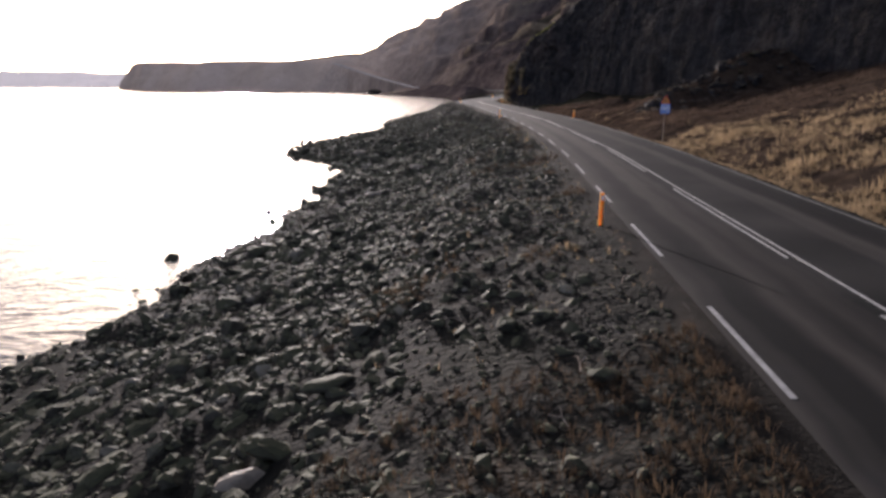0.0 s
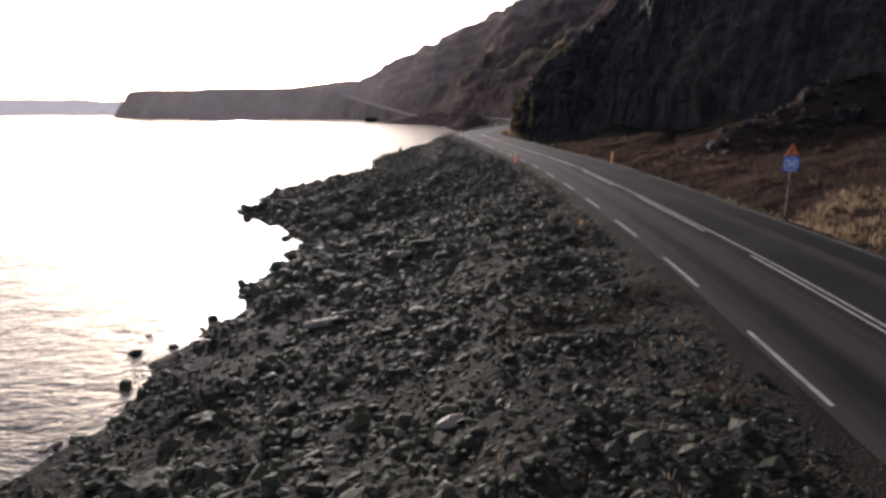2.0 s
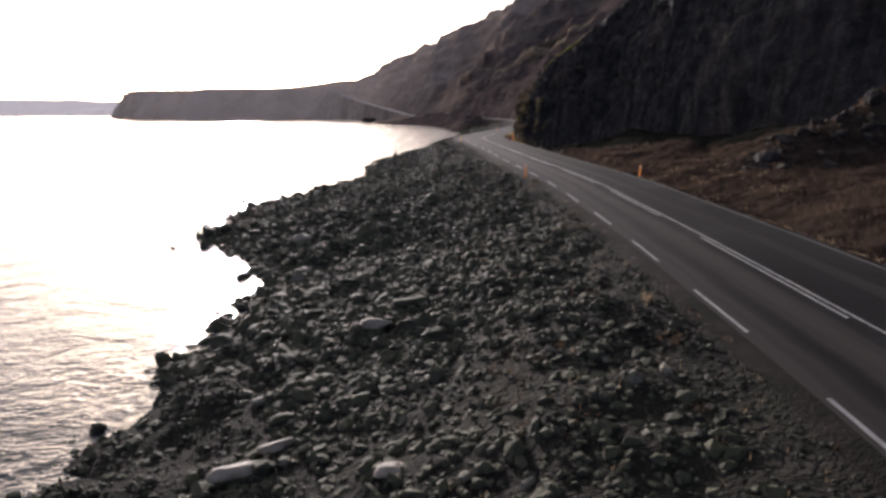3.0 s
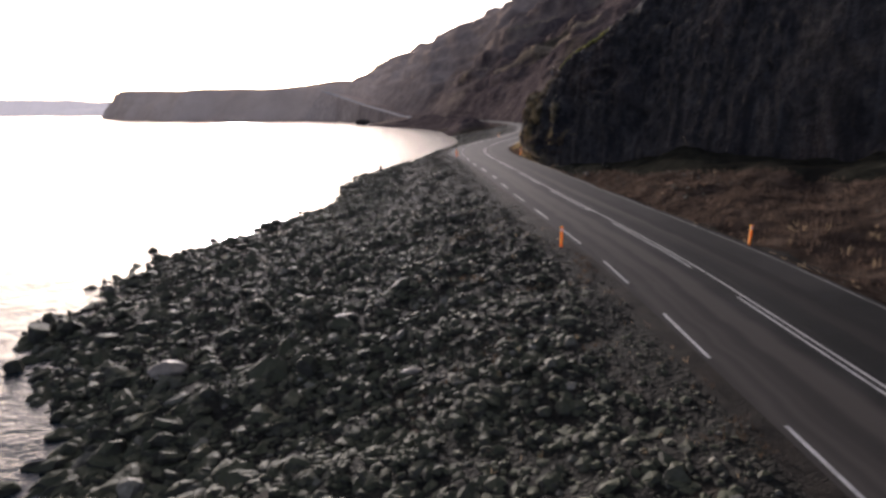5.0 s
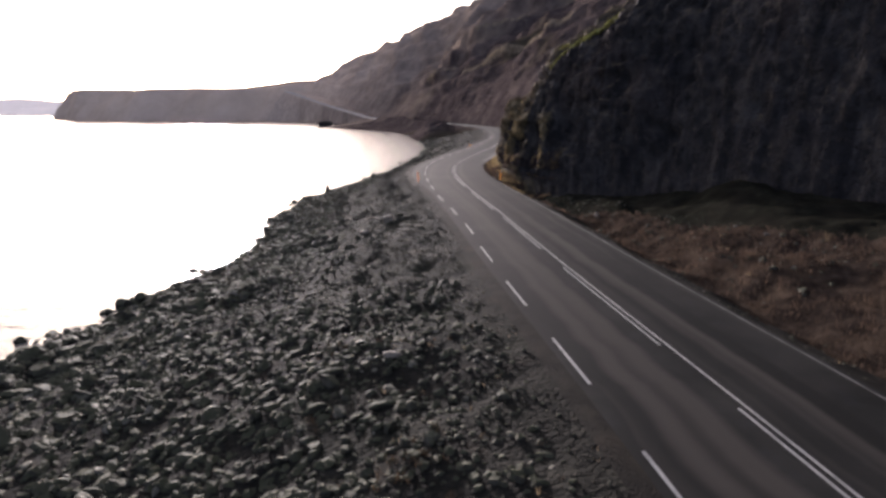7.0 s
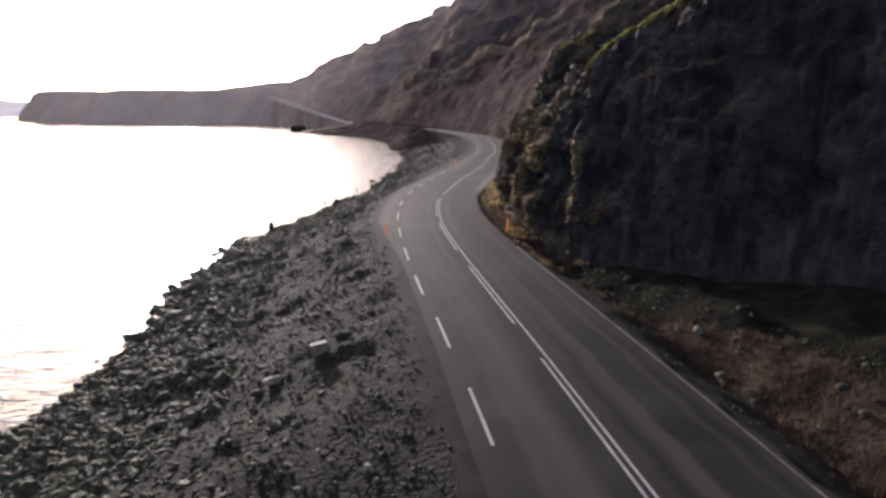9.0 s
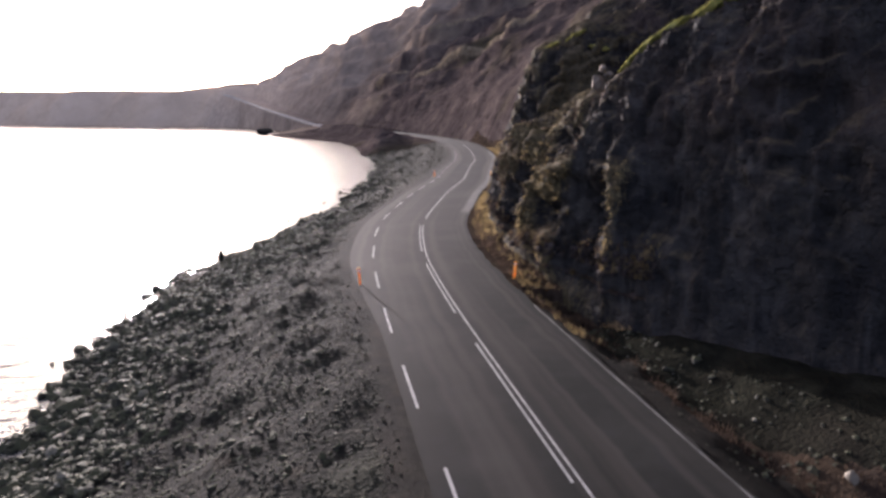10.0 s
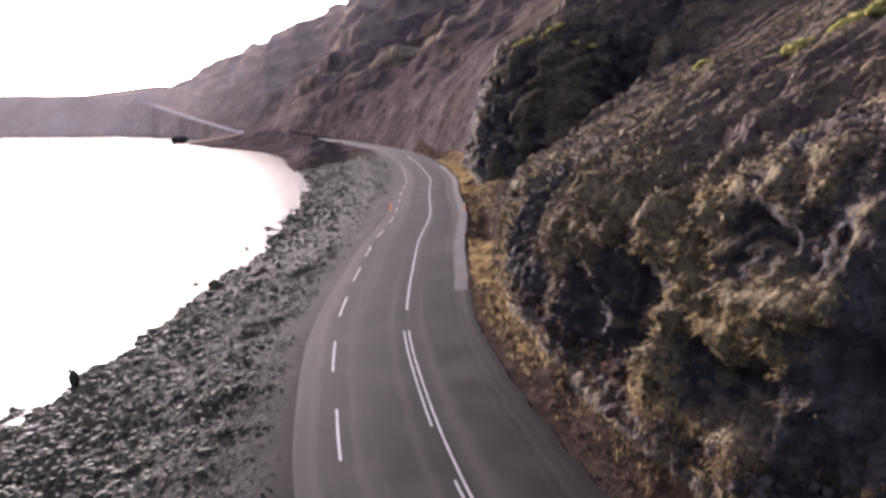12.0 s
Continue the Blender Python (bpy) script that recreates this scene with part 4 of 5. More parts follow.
def boulder(x, y, size, label, mat=M_ROCK, sink=0.25, squash=(1, 1, 1), z=None, turn=0.0, seed=0, group="", fine=4):
    """One large stone, finely broken."""
    bm = bmesh.new()
    bmesh.ops.create_icosphere(bm, subdivisions=fine, radius=0.5)
    r = random.Random(seed)
    cuts = []
    for _ in range(11):
        n = Vector((r.gauss(0, 1), r.gauss(0, 1), r.gauss(0, 1))).normalized()
        cuts.append((n, r.uniform(0.27, 0.43)))
    for v in bm.verts:
        for n, lim in cuts:
            over = v.co.dot(n) - lim
            if over > 0:
                v.co -= n * over
        v.co += v.co.normalized() * (0.03 * noise.noise(v.co * 5 + Vector((seed, 0, 0))) + 0.012 * noise.noise(v.co * 17))
        v.co = Vector((v.co.x * squash[0], v.co.y * squash[1], v.co.z * squash[2])) * size
    for f in bm.faces:
        f.smooth = True
    me = bpy.data.meshes.new("boulder")
    bm.to_mesh(me)
    bm.free()
    me.materials.append(mat)
    ob = new("boulder", me)
    if z is None:
        z = max(float(relief_z(np.array([x]), np.array([y]))[0]), SEA - 0.35)
    ob.matrix_world = pose(x, y, z + size * squash[2] * (0.4 - sink), 0, 0, turn)
    return tagged(ob, label, "boulder", group)


stones()
outcrop()
gravel()
for i, (x, y, s) in enumerate([(-13.2, 18.8, 0.7), (-12.6, 19.6, 0.5), (-11.2, 27.6, 0.45), (-12.6, 23, 0.4), (-11.1, 27.9, 0.6), (-10.6, 29.8, 0.55), (-11.6, 30.2, 0.4), (-10.1, 39.6, 0.55),
                               (-10.6, 36.7, 0.5), (-9.8, 37.9, 0.6), (-17.4, 64.7, 0.55), (-16.3, 64.1, 0.65), (-16.2, 69.8, 1.0), (-14.4, 64.6, 0.8), (-19.2, 70.0, 0.6), (-18.5, 84.5, 0.9),
                               (-9.6, 57.0, 0.9), (-16.8, 81.8, 0.8), (-15.3, 67.5, 1.2), (-15.6, 88.0, 0.8), (-13.2, 93.0, 0.9), (-12.3, 110.4, 0.5), (-11.6, 119.9, 0.8), (-12.0, 118, 0.5),
                               (-11.3, 131, 0.7), (-9.6, 141, 0.7), (-5.6, 157.5, 0.9), (-2.6, 170.3, 0.9), (-0.8, 181, 1.0), (-3.4, 176, 0.7), (-12.2, 100.5, 0.7)]):
    boulder(x, y, s, "wet dark basalt boulder standing in the shallow sea", seed=i, sink=0.18, turn=37 * i, group="boulders in the shallows")
for i in range(46):
    y = rng.uniform(9, 60) if i < 30 else rng.uniform(60, 135)
    boulder(float(shore_x(y)) - abs(rng.normal(0.1, 0.6)), y, float(rng.uniform(0.22, 0.5)), "small wet stone at the edge of the sea", seed=120 + i, sink=0.12, turn=71 * i, group="stones at the waterline", fine=3)
boulder(-8.6, 138.3, 1.0, "upright dark boulder on the waterline", seed=61, squash=(0.55, 0.6, 1.5), sink=0.1)
boulder(-7.7, 62.6, 1.4, "broad pale-topped boulder among dark rubble", M_ROCK_PALE, seed=62, squash=(1.1, 0.8, 0.45), sink=0.1)
for i, (x, y, s) in enumerate([(-9.4, 62.6, 0.9), (-6.0, 62.0, 0.7), (-2.8, 60.8, 1.0), (-1.9, 64.1, 0.8), (0.3, 58.6, 0.7), (-0.8, 60.0, 0.8), (-12.6, 69.0, 1.0), (-11.9, 66.4, 1.1), (-9.9, 64.6, 0.9), (-4.2, 60.5, 0.9),
                               (-8.0, 69.2, 0.7), (-4.6, 16.7, 0.9), (-2.2, 13.4, 0.7), (-0.9, 13.4, 0.8), (-5.1, 14.7, 0.8), (1.8, 11.5, 0.6), (-2.9, 37.6, 0.8), (-3.1, 100.7, 0.9), (-5.1, 100.5, 0.8), (-6.9, 55.6, 0.9), (-7.2, 50.4, 0.8)]):
    boulder(x, y, 0.72 * s, "rounded basalt boulder with a pale top bedded in the rubble", seed=90 + i, sink=0.22, turn=53 * i, squash=(1.15, 0.9, 0.7 + 0.3 * (i % 3) / 2), group="boulders in the bank")
block = box(bmesh.new(), 0, 0, 0.16, 0.54, 0.24, 0.42, 0.03)
for v in block.verts:
    v.co += 0.04 * noise.noise_vector(v.co * 3.1)
block = part("stone_block", block, M_ROCK_PALE)
block.matrix_world = pose(0.58, 99.0, float(relief_z(np.array([0.58]), np.array([99.0]))[0]), 3, -6, 12)
tagged(block, "squarish pale grey block among the rubble", "block")
boulder(13.92, 99.83, 0.36, "small white stone in the roadside ditch", M_ROCK_PALE, seed=64, squash=(0.9, 0.9, 1.0), sink=0.1)
for i, (x, y, k, turn) in enumerate([(-1.5, 44.7, 1.2, 5), (-3.1, 39.9, 0.85, 50), (-0.4, 46.5, 1.4, 20), (-3.4, 37.7, 1.2, 25), (-0.4, 40.0, 0.55, 40), (0.95, 36.4, 0.47, -15), (-0.2, 36.2, 0.74, 10), (-2.7, 42.7, 0.8, 15), (-3.4, 52.4, 0.9, 0),
                                     (-2.1, 64.3, 1.0, 12), (-0.1, 74.3, 0.7, 30), (-1.0, 62.0, 0.85, -10), (0.4, 59.2, 0.75, 20), (-8.1, 69.6, 0.7, 0), (-6.9, 67.6, 0.5, -20), (-1.8, 9.2, 0.8, 25), (-1.1, 11.2, 0.9, 30), (0.7, 28.8, 0.6, 20),
                                     (-2.9, 38.6, 0.8, 30), (-3.6, 26.4, 0.9, 5), (-0.4, 21.3, 0.45, 15), (0.84, 28.4, 0.65, 25), (-1.15, 21.4, 0.7, 30), (0.0, 75.9, 0.75, 25), (1.7, 76.4, 0.6, 0), (1.5, 73.9, 0.65, 20), (-9.4, 80.7, 0.8, 10),
                                     (-0.75, 98.0, 0.8, 35), (-1.2, 97.6, 0.6, 0), (1.3, 100.1, 0.6, 20), (-8.8, 133.8, 0.9, 10), (-5.4, 131.3, 0.8, 20)]):
    boulder(x, y, k, "long flat basalt slab with a pale worn top", M_ROCK if i % 3 else M_ROCK_PALE, seed=200 + i, sink=0.16, turn=turn, squash=(1.1, 0.55, 0.34), group="flat slabs in the bank", fine=3)


def scar_block(x, y, z, wide, tall, seed):
    """A sharp-edged pale slab of freshly broken rock set into the edge of the cliff."""
    shapes, faces = rock_shapes(1, seed, 0.9, 1)
    me = mesh_from("boulder", shapes[0] * np.array([wide * 0.7, wide * 0.85, tall * 1.2]), faces, [M_SCAR])
    ob = new("boulder", me)
    ob.matrix_world = pose(x + 0.12, y, z, 8 * (seed % 3), -14, 35 + 17 * seed)
    tagged(ob, "fresh pale broken slab set in the cliff edge", "boulder", "pale scar blocks")


M_SCAR = material("fresh_break", [(0.08, 0.066, 0.055), (0.155, 0.126, 0.102), (0.27, 0.22, 0.175)], 2.2, 10, (0.75, 0.95), 0.9, 12, 0.05, spec=0.05)
for i, (x, y, z, wide, tall) in enumerate([(13.1, 115.1, 9.55, 0.8, 0.6), (13.1, 115.3, 8.95, 1.0, 0.95), (13.25, 115.2, 8.2, 0.6, 0.9), (13.75, 114.0, 8.95, 0.5, 0.6), (13.35, 114.9, 9.25, 0.7, 0.5)]):
    scar_block(x, y, z, wide, tall, 3 + i)
boulder(-52, 452, 7.0, "dark rock at the tip of the low point", M_CLIFF, seed=67, squash=(1.4, 1.2, 0.7), sink=0.2, z=-3.4)


# ---- twigs ----
M_TWIG = material("bleached_twig", [(0.14, 0.11, 0.08), (0.26, 0.21, 0.16), (0.40, 0.34, 0.27)], 9, 6, (0.7, 0.9), 0.3, 60, 0.003, spec=0.1)


def twig(x, y, length, turn, seed):
    """A thin bent branch with a side shoot, lying on the stones."""
    r = random.Random(seed)
    bm = bmesh.new()
    runs = [[Vector((0, 0, 0)), Vector((length * 0.4, r.uniform(-0.06, 0.06), 0.05)), Vector((length * 0.75, r.uniform(-0.1, 0.1), 0.08)), Vector((length, r.uniform(-0.15, 0.15), 0.04))]]
    runs.append([runs[0][1], runs[0][1] + Vector((length * 0.25, r.choice((-1, 1)) * length * 0.2, 0.06))])
    for line in runs:
        last = None
        for k, c in enumerate(line):
            thick = 0.011 * (1 - 0.22 * k)
            ring = [bm.verts.new(c + Vector((0, thick * math.cos(a * math.tau / 5), thick * math.sin(a * math.tau / 5)))) for a in range(5)]
            if last:
                for a in range(5):
                    bm.faces.new((last[a], last[(a + 1) % 5], ring[(a + 1) % 5], ring[a]))
            else:
                bm.faces.new(ring[::-1])
            last = ring
        bm.faces.new(last)
    ob = part("twig", bm, M_TWIG)
    ob.matrix_world = pose(x, y, float(relief_z(np.array([x]), np.array([y]))[0]) + 0.09, 0, 0, turn)
    tagged(ob, "thin bleached twig lying on the stony bank", "twig", "twigs on the bank")


for i, (x, y, k, turn) in enumerate([(2.9, 18.0, 0.55, -30), (3.1, 17.6, 0.35, 100), (3.35, 17.0, 0.4, -40), (2.1, 16.9, 0.5, -25), (3.2, 16.4, 0.3, 60), (2.6, 9.6, 0.4, 80), (3.3, 10.4, 0.3, 110), (1.6, 9.2, 0.35, 10), (2.2, 8.3, 0.3, 130), (3.9, 12.6, 0.35, 70), (1.2, 12.0, 0.4, 150)]):
    twig(x, y, k, turn, i)


# ---- grass ----
def tufts(name, places, heights, mat, label, r, blades=10, lean=0.55, normals=None, width=0.0045):
    """Clumps of thin bent blades."""
    n = len(places)
    base = np.repeat(places, blades, 0)
    h = np.repeat(heights, blades) * r.uniform(0.5, 1.15, n * blades)
    a = r.uniform(0, 2 * np.pi, n * blades)
    out = np.stack([np.cos(a), np.sin(a), 0 * a], 1)
    base = base + out * (r.random(n * blades) * np.repeat(heights, blades) * 0.6)[:, None]
    up = np.tile([0.0, 0.0, 1.0], (n * blades, 1)) if normals is None else np.repeat(normals, blades, 0)
    bend = r.uniform(0.15, 1.0, n * blades)[:, None] * lean
    mid = base + (up * 0.6 + out * bend * 0.35) * h[:, None]
    tip = base + (up * (0.95 - 0.45 * bend) + out * bend * 1.0) * h[:, None]
    side = np.stack([-np.sin(a), np.cos(a), 0 * a], 1) * (width * (0.6 + h / h.mean()))[:, None]
    v = np.stack([base - side, base + side, mid + side * 0.8, mid - side * 0.8, tip], 1).reshape(-1, 3)
    o = (np.arange(n * blades) * 5)[:, None]
    faces = np.concatenate([o + [0, 1, 2], o + [0, 2, 3], o + [3, 2, 4]])
    return tagged(new(name, mesh_from(name, v, faces, [mat])), label, "grass", kind="stuff")


def verge_grass():
    n = 44000
    y = 8 + 108 * rng.random(n) ** 1.7
    edge = centre_x(y) + right_w(y)
    width = np.clip(foot_x(y) - edge + 0.5, 1.0, 25)
    x = edge + 0.5 + width * rng.random(n) ** 1.15
    dense = fractal(x * 0.25, y * 0.25, 0 * x + 8, 3)
    keep = dense > -0.8
    x, y = x[keep], y[keep]
    z = relief_z(x, y)
    straw = (fractal(x * 0.12, y * 0.12, 0 * x + 5, 2) + rng.normal(0, 0.55, len(x)) > -0.75 + np.clip((y - 33) / 9, 0, 2.7) + np.clip((x - edge[keep] - 5) / 5, 0, 1.5))
    straw |= (x - edge[keep] < 1.3) & (rng.random(len(x)) < 0.22) & (y < 80)
    straw &= (y < 84) | (rng.random(len(x)) < 0.2)
    off = x - edge[keep]
    wave = fractal(y * 0.4, 0 * y + 2.2, 0 * y, 2)
    # No tufts past the painted shade line, few in the dark strip.
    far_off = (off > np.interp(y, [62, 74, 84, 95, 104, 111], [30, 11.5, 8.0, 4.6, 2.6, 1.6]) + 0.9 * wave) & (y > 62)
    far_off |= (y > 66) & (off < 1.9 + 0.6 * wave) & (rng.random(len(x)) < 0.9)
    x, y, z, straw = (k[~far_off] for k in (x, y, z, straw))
    p = np.stack([x, y, z - 0.02], 1)
    h = rng.uniform(0.18, 0.5, len(x)) * (1 + 0.35 * fractal(x * 0.5, y * 0.5, 0 * x + 1, 2))
    h = h * np.clip((x - centre_x(y) - right_w(y)) / 2.2, 0.3, 1)
    tufts("dry_grass", p[straw], h[straw], M_STRAW, "pale straw-coloured dry grass on the verge", rng, blades=9, lean=0.95, width=0.0042)
    tufts("brown_grass", p[~straw], h[~straw] * 0.8, M_BROWN_GRASS, "rusty brown dead grass on the verge", rng, blades=4, lean=0.85)
    # the strip at the foot of the rock
    n = 10500
    y = rng.uniform(109, 228, n)
    edge = centre_x(y) + right_w(y)
    x = edge + 0.35 + (np.clip(foot_x(y) - edge, 0.8, np.where(y < 112, 2.0, 16)) + 0.5) * rng.random(n)
    p = np.stack([x, y, relief_z(x, y)], 1)
    patchy = fractal(x * 0.3, y * 0.12, 0 * x, 2) + np.where(y > 114, 0.5, 0.0) + 0.2 * rng.normal(size=n)
    gold, brown = patchy > 0.3, (patchy <= 0.3) & (patchy > -0.45)
    tufts("dry_grass", p[gold], rng.uniform(0.12, 0.36, gold.sum()), M_CLIFF_STRAW, "golden dry grass strip below the cliff", rng, blades=6)
    tufts("brown_grass", p[brown], rng.uniform(0.08, 0.25, brown.sum()), M_BROWN_GRASS, "brown dead grass below the cliff", rng, blades=6)
    heap = np.array([[12.85, 112.0, 0], [12.95, 111.5, 0], [13.05, 110.9, 0], [12.75, 112.4, 0]])[rng.integers(0, 4, 60)] + rng.normal(0, 0.16, (60, 3))
    heap[:, 2] = relief_z(heap[:, 0], heap[:, 1])
    tufts("dry_grass", heap, rng.uniform(0.15, 0.32, 60), M_STRAW, "golden clump of dry grass at the foot of the rock", rng, blades=12, lean=1.0)
    # tufts among the stones, thick where the bank begins
    n = 6500
    y = 3 + 75 * rng.random(n) ** 1.9
    left = centre_x(y) - left_w(y)
    x = left - 0.3 - 6.0 * rng.random(n) ** 1.6
    p = np.stack([x, y, relief_z(x, y) + 0.05], 1)
    keep = fractal(x * 0.45, y * 0.45, 0 * x + 4, 2) + np.clip((16 - y) / 20, -0.5, 0.4) > 0.1
    tufts("brown_grass", p[keep], rng.uniform(0.07, 0.2, keep.sum()), M_BANK_GRASS, "thin brown grass among the stones", rng, blades=10, lean=1.3, width=0.003)
    bits = np.where(~keep)[0][:420]
    tufts("dry_grass", p[bits], rng.uniform(0.06, 0.2, len(bits)), M_STRAW, "scattered straw and twigs among the stones", rng, blades=3, lean=1.3, width=0.0025)
    clump = np.array([[3.46, 15.5, 0], [3.3, 15.9, 0], [3.62, 15.3, 0], [5.5, 40.3, 0]])
    clump[:, 2] = relief_z(clump[:, 0], clump[:, 1])
    tufts("dry_grass", clump, np.array([0.26, 0.16, 0.18, 0.3]), M_STRAW, "dry golden weeds at the top of the bank", rng, blades=40, lean=0.7, width=0.0022)


def cliff_grass():
    """Hanging clumps on the ledges and ribs of the rock."""
    v, yy = CLIFF["points"], CLIFF["y"]
    rows = np.where((yy[:, 0] > 106) & (yy[:, 0] < 184))[0]
    cols = np.arange(4, v.shape[1] - 105)
    n = 52000
    i, j = rng.choice(rows, n), rng.choice(cols, n)
    p = v[i, j]
    a, b = v[np.minimum(i + 1, len(v) - 1), j] - v[i - 1, j], v[i, j + 1] - v[i, j - 1]
    nrm = np.cross(a, b)
    nrm /= np.linalg.norm(nrm, axis=1)[:, None] + 1e-9
    nrm = np.where((nrm[:, 0] > 0)[:, None] & (nrm[:, 2] < 0.3)[:, None], -nrm, nrm)
    nrm = np.where((nrm[:, 2] < -0.2)[:, None], -nrm, nrm)
    # on the ribs that stand out and on the ledges, not in the hollows
    mask = CLIFF["out"][i, j] + 0.15 * nrm[:, 2] + rng.normal(0, 0.1, n)
    keep = mask > 0.42
    p, nrm = p[keep], nrm[keep]
    up = nrm * 0.55 + np.array([0, 0, -0.5])
    gold = fractal(p[:, 0] * 0.25, p[:, 1] * 0.25, p[:, 2] * 0.25 + 9, 2) + 0.35 * rng.normal(size=len(p)) > 0.0
    for which, mat, label in ((gold, M_CLIFF_STRAW, "golden grass hanging from the cliff ledges"), (~gold, M_BROWN_GRASS, "brown grass hanging from the cliff ledges")):
        tufts("cliff_grass", p[which], rng.uniform(0.10, 0.34, which.sum()), mat, label, rng, blades=7, lean=0.5, normals=up[which], width=0.006)


def foot_grass():
    """Dead grass between the blocks at the foot of the cliff."""
    own = np.random.default_rng(43)
    v, yy = CLIFF["points"], CLIFF["y"]
    rows = np.where((yy[:, 0] > 110) & (yy[:, 0] < 152))[0]
    n = 5200
    p = v[own.choice(rows, n), 3 + np.minimum(np.abs(own.normal(0, 5, n)).astype(int), 18)]
    gold = fractal(p[:, 0] * 0.5, p[:, 1] * 0.5, p[:, 2] * 0.5 + 2, 2) + 0.3 * own.normal(size=n) > 0.15
    for which, mat, label in ((gold, M_CLIFF_STRAW, "golden dry grass at the foot of the cliff"), (~gold, M_BROWN_GRASS, "brown dead grass at the foot of the cliff")):
        tufts("foot_grass", p[which], own.uniform(0.10, 0.32, which.sum()), mat, label, own, blades=7, lean=0.7)


def moss_cushion(p0, p1, size, seed):
    """A long soft pad of moss that lies on the slope from p0 to p1."""
    a, b = Vector(p0), Vector(p1)
    along_it = (b - a) / 2
    across = Vector((-0.35, -0.1, 0.9)).cross(along_it).normalized()
    bm = bmesh.new()
    bmesh.ops.create_icosphere(bm, subdivisions=4, radius=1.0)
    for q in bm.verts:
        c = q.co.copy()
        w = c + Vector((c.x * along_it.length / size, 0, 0))
        bump = 1 + 0.45 * noise.noise(w * 1.6 + Vector((seed, 0, 0))) + 0.2 * noise.noise(w * 4.5 + Vector((0, seed, 0)))
        sway = 0.35 * noise.noise(Vector((w.x * 1.1, seed, 2.0)))
        q.co = (a + b) / 2 + along_it * c.x * 1.1 + across * (c.y * bump + sway) * size * 0.5 + Vector((-0.3, -0.1, 0.9)) * c.z * bump * size * 0.38
    for f in bm.faces:
        f.smooth = True
    tagged(part("moss_cushion", bm, M_MOSS), "bright yellow-green moss pad on a cliff ledge", "moss", "moss pads on the cliff")


M_MOSS = material("moss", [(0.10, 0.095, 0.025), (0.22, 0.205, 0.06), (0.38, 0.36, 0.13)], 2.5, 10, (0.9, 1.0), 1.0, 22, 0.08, second=[(1.2, (0.10, 0.075, 0.03), 0.56, 0.7, 0.7)], spec=0.0)
verge_grass()
cliff_grass()
foot_grass()
def on_cliff(x, y):
    """A point on the cliff above that place of the plan."""
    v = CLIFF["points"].reshape(-1, 3)
    return v[np.argmin((v[:, 0] - x) ** 2 + (v[:, 1] - y) ** 2)] + np.array([-0.1, -0.15, 0.22])


for i, (a, b, k) in enumerate([((22.6, 129.6), (23.8, 128.4), 0.5), ((23.8, 128.6), (25.2, 127.6), 0.6), ((24.2, 127.0), (25.0, 126.6), 0.4), ((25.1, 127.3), (26.2, 126.6), 0.5), ((28.0, 143.6), (28.8, 142.8), 0.6), ((27.4, 144.2), (27.7, 143.9), 0.4),
                               ((13.9, 114.6), (14.9, 113.6), 0.28), ((14.9, 113.8), (15.9, 112.9), 0.3), ((15.9, 112.6), (17.1, 111.2), 0.4), ((17.2, 111.4), (18.3, 110.2), 0.5), ((18.0, 110.6), (18.8, 109.6), 0.35), ((29.2, 181.5), (30.6, 178.0), 0.55), ((31.4, 177.6), (33.6, 176.0), 0.6), ((33.5, 174.0), (35.4, 171.6), 0.55)]):
    moss_cushion(on_cliff(*a), on_cliff(*b), 1.6 * k, 11 + i)

# ---- marker posts ----
M_ORANGE = material("orange_plastic", [(0.80, 0.33, 0.015), (0.88, 0.39, 0.02), (0.92, 0.43, 0.03)], 6, 4, (0.4, 0.55), 0.1, 40, 0.002, second=[(3, (0.35, 0.14, 0.06), 0.6, 0.75, 0.5)])
M_REFLECT = material("reflector", [(0.55, 0.5, 0.48), (0.75, 0.72, 0.7), (0.8, 0.8, 0.8)], 20, 2, (0.2, 0.35), 0.1, 80, 0.002)
M_STEEL = material("galvanised_steel", [(0.16, 0.14, 0.12), (0.26, 0.23, 0.20), (0.34, 0.30, 0.26)], 5, 6, (0.5, 0.7), 0.1, 50, 0.002, metallic=0.5)


glow = M_ORANGE.node_tree.nodes["Principled BSDF"]  # thin plastic that the low sun shines through
glow.inputs["Subsurface Weight"].default_value, glow.inputs["Subsurface Scale"].default_value = 0.7, 0.08
glow.inputs["Subsurface Radius"].default_value = (1.0, 0.85, 0.25)


def marker_post():
    root = tagged(new("marker_post"), "orange plastic roadside marker post", "marker post", "marker posts along the road")
    bm = bmesh.new()
    box(bm, 0, 0, 0.35, 0.095, 0.05, 0.94, 0.01)
    for v in bm.verts:  # slanted top
        if v.co.z > 0.75:
            v.co.z += 0.25 * v.co.y
    part("body", bm, M_ORANGE, root)
    bm = bmesh.new()
    box(bm, 0, -0.028, 0.70, 0.07, 0.008, 0.12, 0.003)
    part("reflector", bm, M_REFLECT, root, "pale grey reflector strip")
    return root


first = None
for x, y, lean, turn in [(4.60, 17.35, 1.5, 4), (5.84, 67.33, 0.5, -4), (2.58, 116.34, -3, 0), (11.3, 165.2, 2, -14), (13.40, 67.85, 3, -3), (9.88, 116.5, 4, 2), (17.9, 162.7, -2, -15)]:
    m = pose(x, y, float(ground_z(np.array([x]), np.array([y]))[0]), 0, lean, turn)
    if first is None:
        first = marker_post()
        first.matrix_basis = m
    else:
        copy_thing(first, m)


# ---- speed and bend sign ----
M_BLUE = material("blue_sign", [(0.02, 0.13, 0.50), (0.03, 0.16, 0.60), (0.04, 0.18, 0.65)], 8, 3, (0.3, 0.45), 0.0)
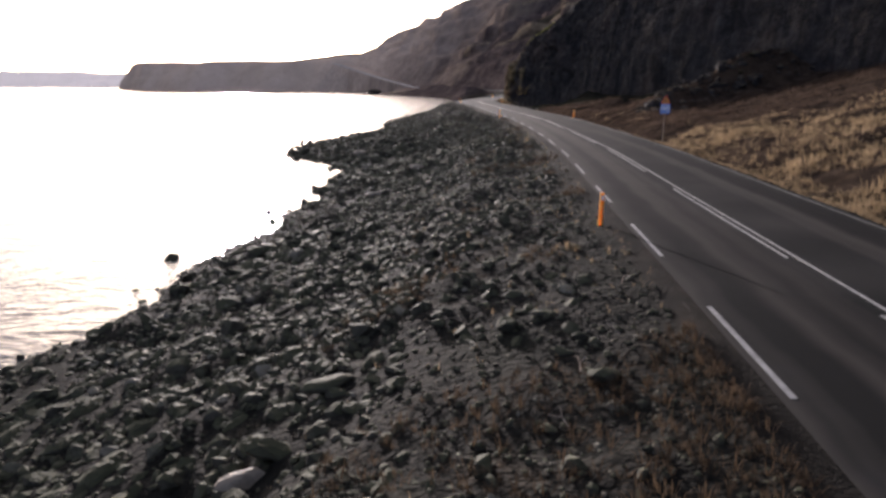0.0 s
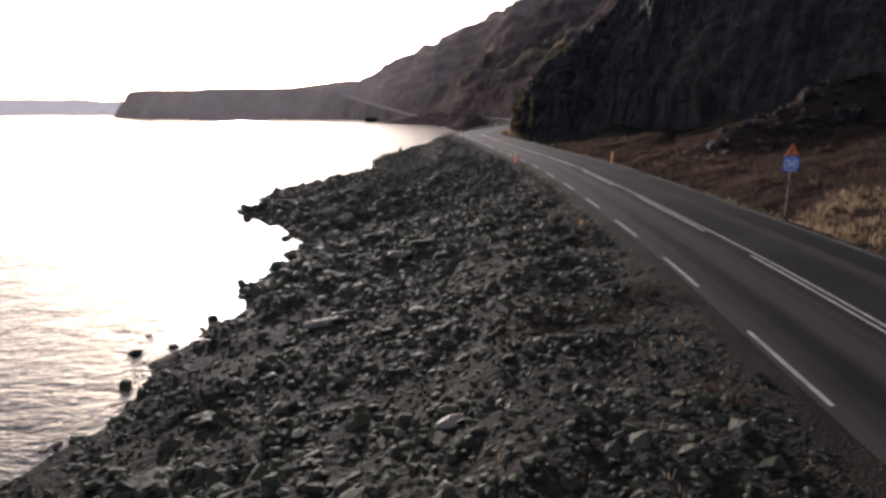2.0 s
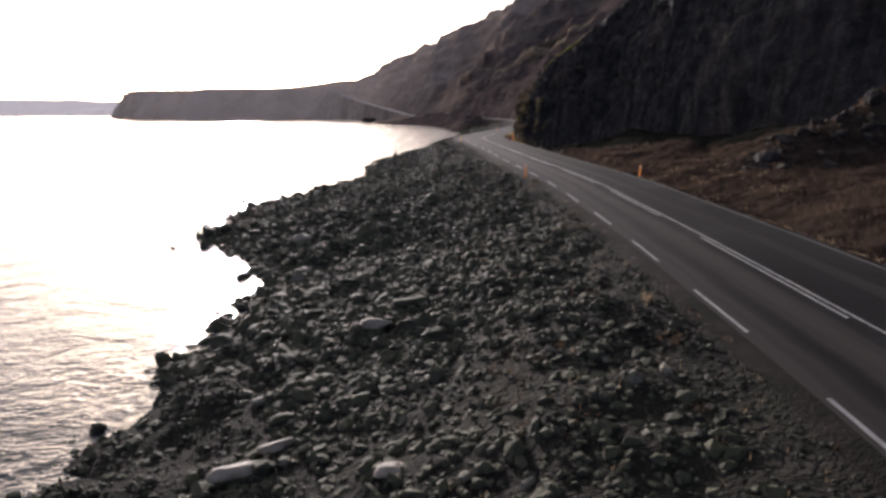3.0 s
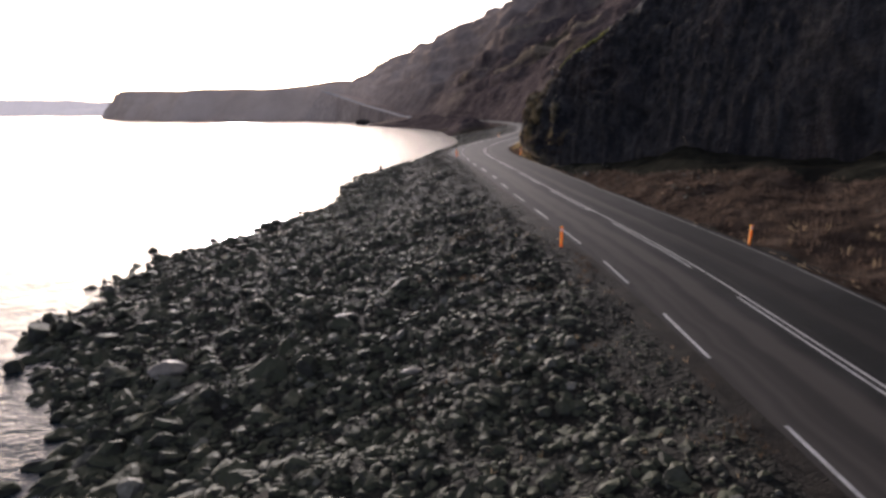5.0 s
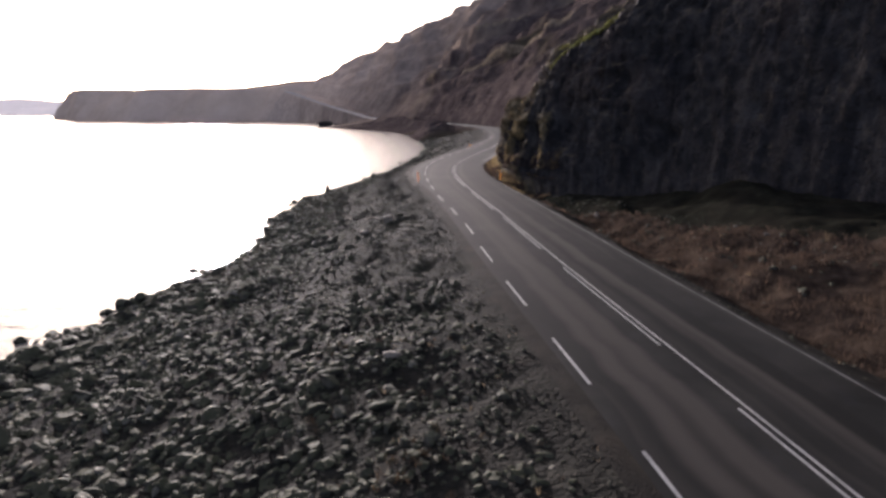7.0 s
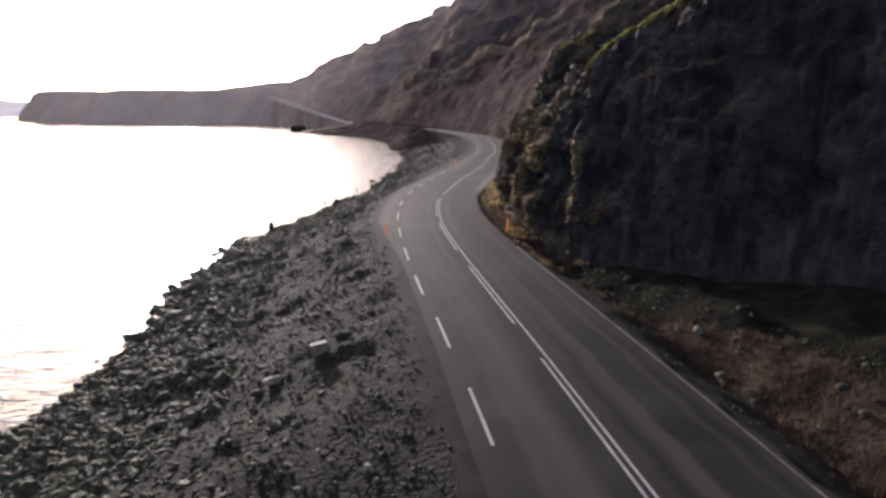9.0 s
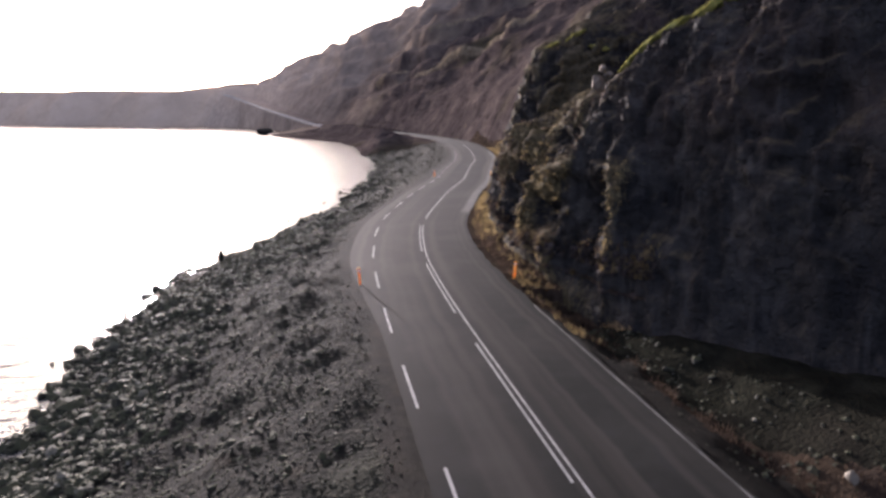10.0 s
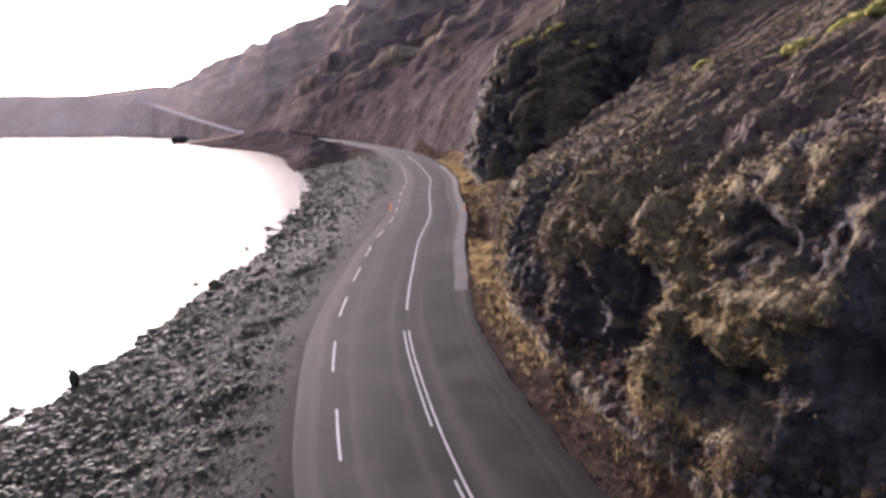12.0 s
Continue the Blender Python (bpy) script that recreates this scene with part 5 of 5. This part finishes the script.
M_WHITE = material("white_sign", [(0.74, 0.76, 0.78), (0.82, 0.83, 0.84), (0.86, 0.86, 0.86)], 8, 3, (0.3, 0.45), 0.0)
M_YELLOW = material("yellow_sign", [(0.55, 0.20, 0.02), (0.65, 0.26, 0.03), (0.72, 0.30, 0.04)], 8, 3, (0.3, 0.45), 0.0)
M_RED = material("red_sign", [(0.5, 0.03, 0.02), (0.6, 0.04, 0.03), (0.65, 0.05, 0.03)], 8, 3, (0.3, 0.45), 0.0)
M_BLACK = material("black_sign", [(0.01, 0.01, 0.01), (0.02, 0.02, 0.02), (0.03, 0.03, 0.03)], 8, 3, (0.4, 0.5), 0.0)


def prism(bm, pts, y0, y1):
    """A flat plate from an outline in x and z."""
    a = [bm.verts.new((x, y0, z)) for x, z in pts]
    b = [bm.verts.new((x, y1, z)) for x, z in pts]
    bm.faces.new(a)
    bm.faces.new(b[::-1])
    for i in range(len(a)):
        j = (i + 1) % len(a)
        bm.faces.new((a[j], a[i], b[i], b[j]))
    bmesh.ops.recalc_face_normals(bm, faces=bm.faces)
    return bm


def road_sign(x, y):
    root = tagged(new("road_sign"), "blue 50 speed plate under a yellow warning triangle", "road sign")
    bm = bmesh.new()
    bmesh.ops.create_cone(bm, cap_ends=True, segments=14, radius1=0.02, radius2=0.02, depth=3.2, matrix=Matrix.Translation((0, 0, 1.45)))
    part("pole", bm, M_STEEL, root, "grey galvanised steel pole")
    w = 0.31
    bm = bmesh.new()
    pts = []
    for cx, cz, a0 in ((w - 0.06, w - 0.06, 0), (-w + 0.06, w - 0.06, 90), (-w + 0.06, -w + 0.06, 180), (w - 0.06, -w + 0.06, 270)):
        pts += [(cx + 0.06 * math.cos(radians(a0 + k * 22.5)), 2.31 + cz + 0.06 * math.sin(radians(a0 + k * 22.5))) for k in range(5)]
    plate = part("plate", prism(bm, pts, -0.045, -0.032), M_BLUE, root, "blue square speed plate")
    bm = bmesh.new()
    ring = [[(r * math.cos(2 * math.pi * k / 40), 2.31 + r * math.sin(2 * math.pi * k / 40)) for k in range(40)] for r in (0.287, 0.245)]
    vs = [[bm.verts.new((px, -0.049, pz)) for px, pz in c] for c in ring]
    for k in range(40):
        q = (k + 1) % 40
        bm.faces.new((vs[0][k], vs[0][q], vs[1][q], vs[1][k]))
    part("ring", bm, M_WHITE, plate, "thin white ring")
    text = bpy.data.curves.new("numerals", "FONT")
    text.body, text.size, text.align_x, text.align_y, text.extrude, text.offset = "50", 0.36, "CENTER", "CENTER", 0.002, 0.014
    tob = bpy.data.objects.new("numerals", text)
    scene.collection.objects.link(tob)
    me = bpy.data.meshes.new_from_object(tob.evaluated_get(bpy.context.evaluated_depsgraph_get()))
    bpy.data.objects.remove(tob)
    me.materials.clear()
    me.materials.append(M_WHITE)
    num = new("numerals", me)
    num.parent, num.matrix_basis = plate, pose(0, -0.052, 2.31, 90, 0, 0)
    tagged(num, "white numerals 50")
    bm = bmesh.new()
    tri = lambda s, z0: [(-s, z0), (s, z0), (0, z0 + 1.732 * s)]
    border = part("triangle", prism(bm, tri(0.31, 2.65), -0.045, -0.033), M_RED, root, "red-bordered warning triangle")
    bm = bmesh.new()
    part("face", prism(bm, tri(0.23, 2.696), -0.050, -0.046), M_YELLOW, border, "yellow triangle face")
    bm = bmesh.new()
    prism(bm, [(-0.08, 2.73), (-0.03, 2.73), (-0.03, 2.83), (0.06, 2.85), (0.04, 2.92), (-0.07, 2.88)], -0.054, -0.051)
    part("symbol", bm, M_BLACK, border, "dark bend symbol")
    for zz in (2.13, 2.49, 2.78):
        part("clamp", box(bmesh.new(), 0, -0.012, zz, 0.10, 0.05, 0.03, 0.004), M_STEEL, root)
    root.matrix_basis = pose(x, y, float(ground_z(np.array([x]), np.array([y]))[0]) - 0.12, 0, 0.5, -4)


road_sign(15.1, 45.0)
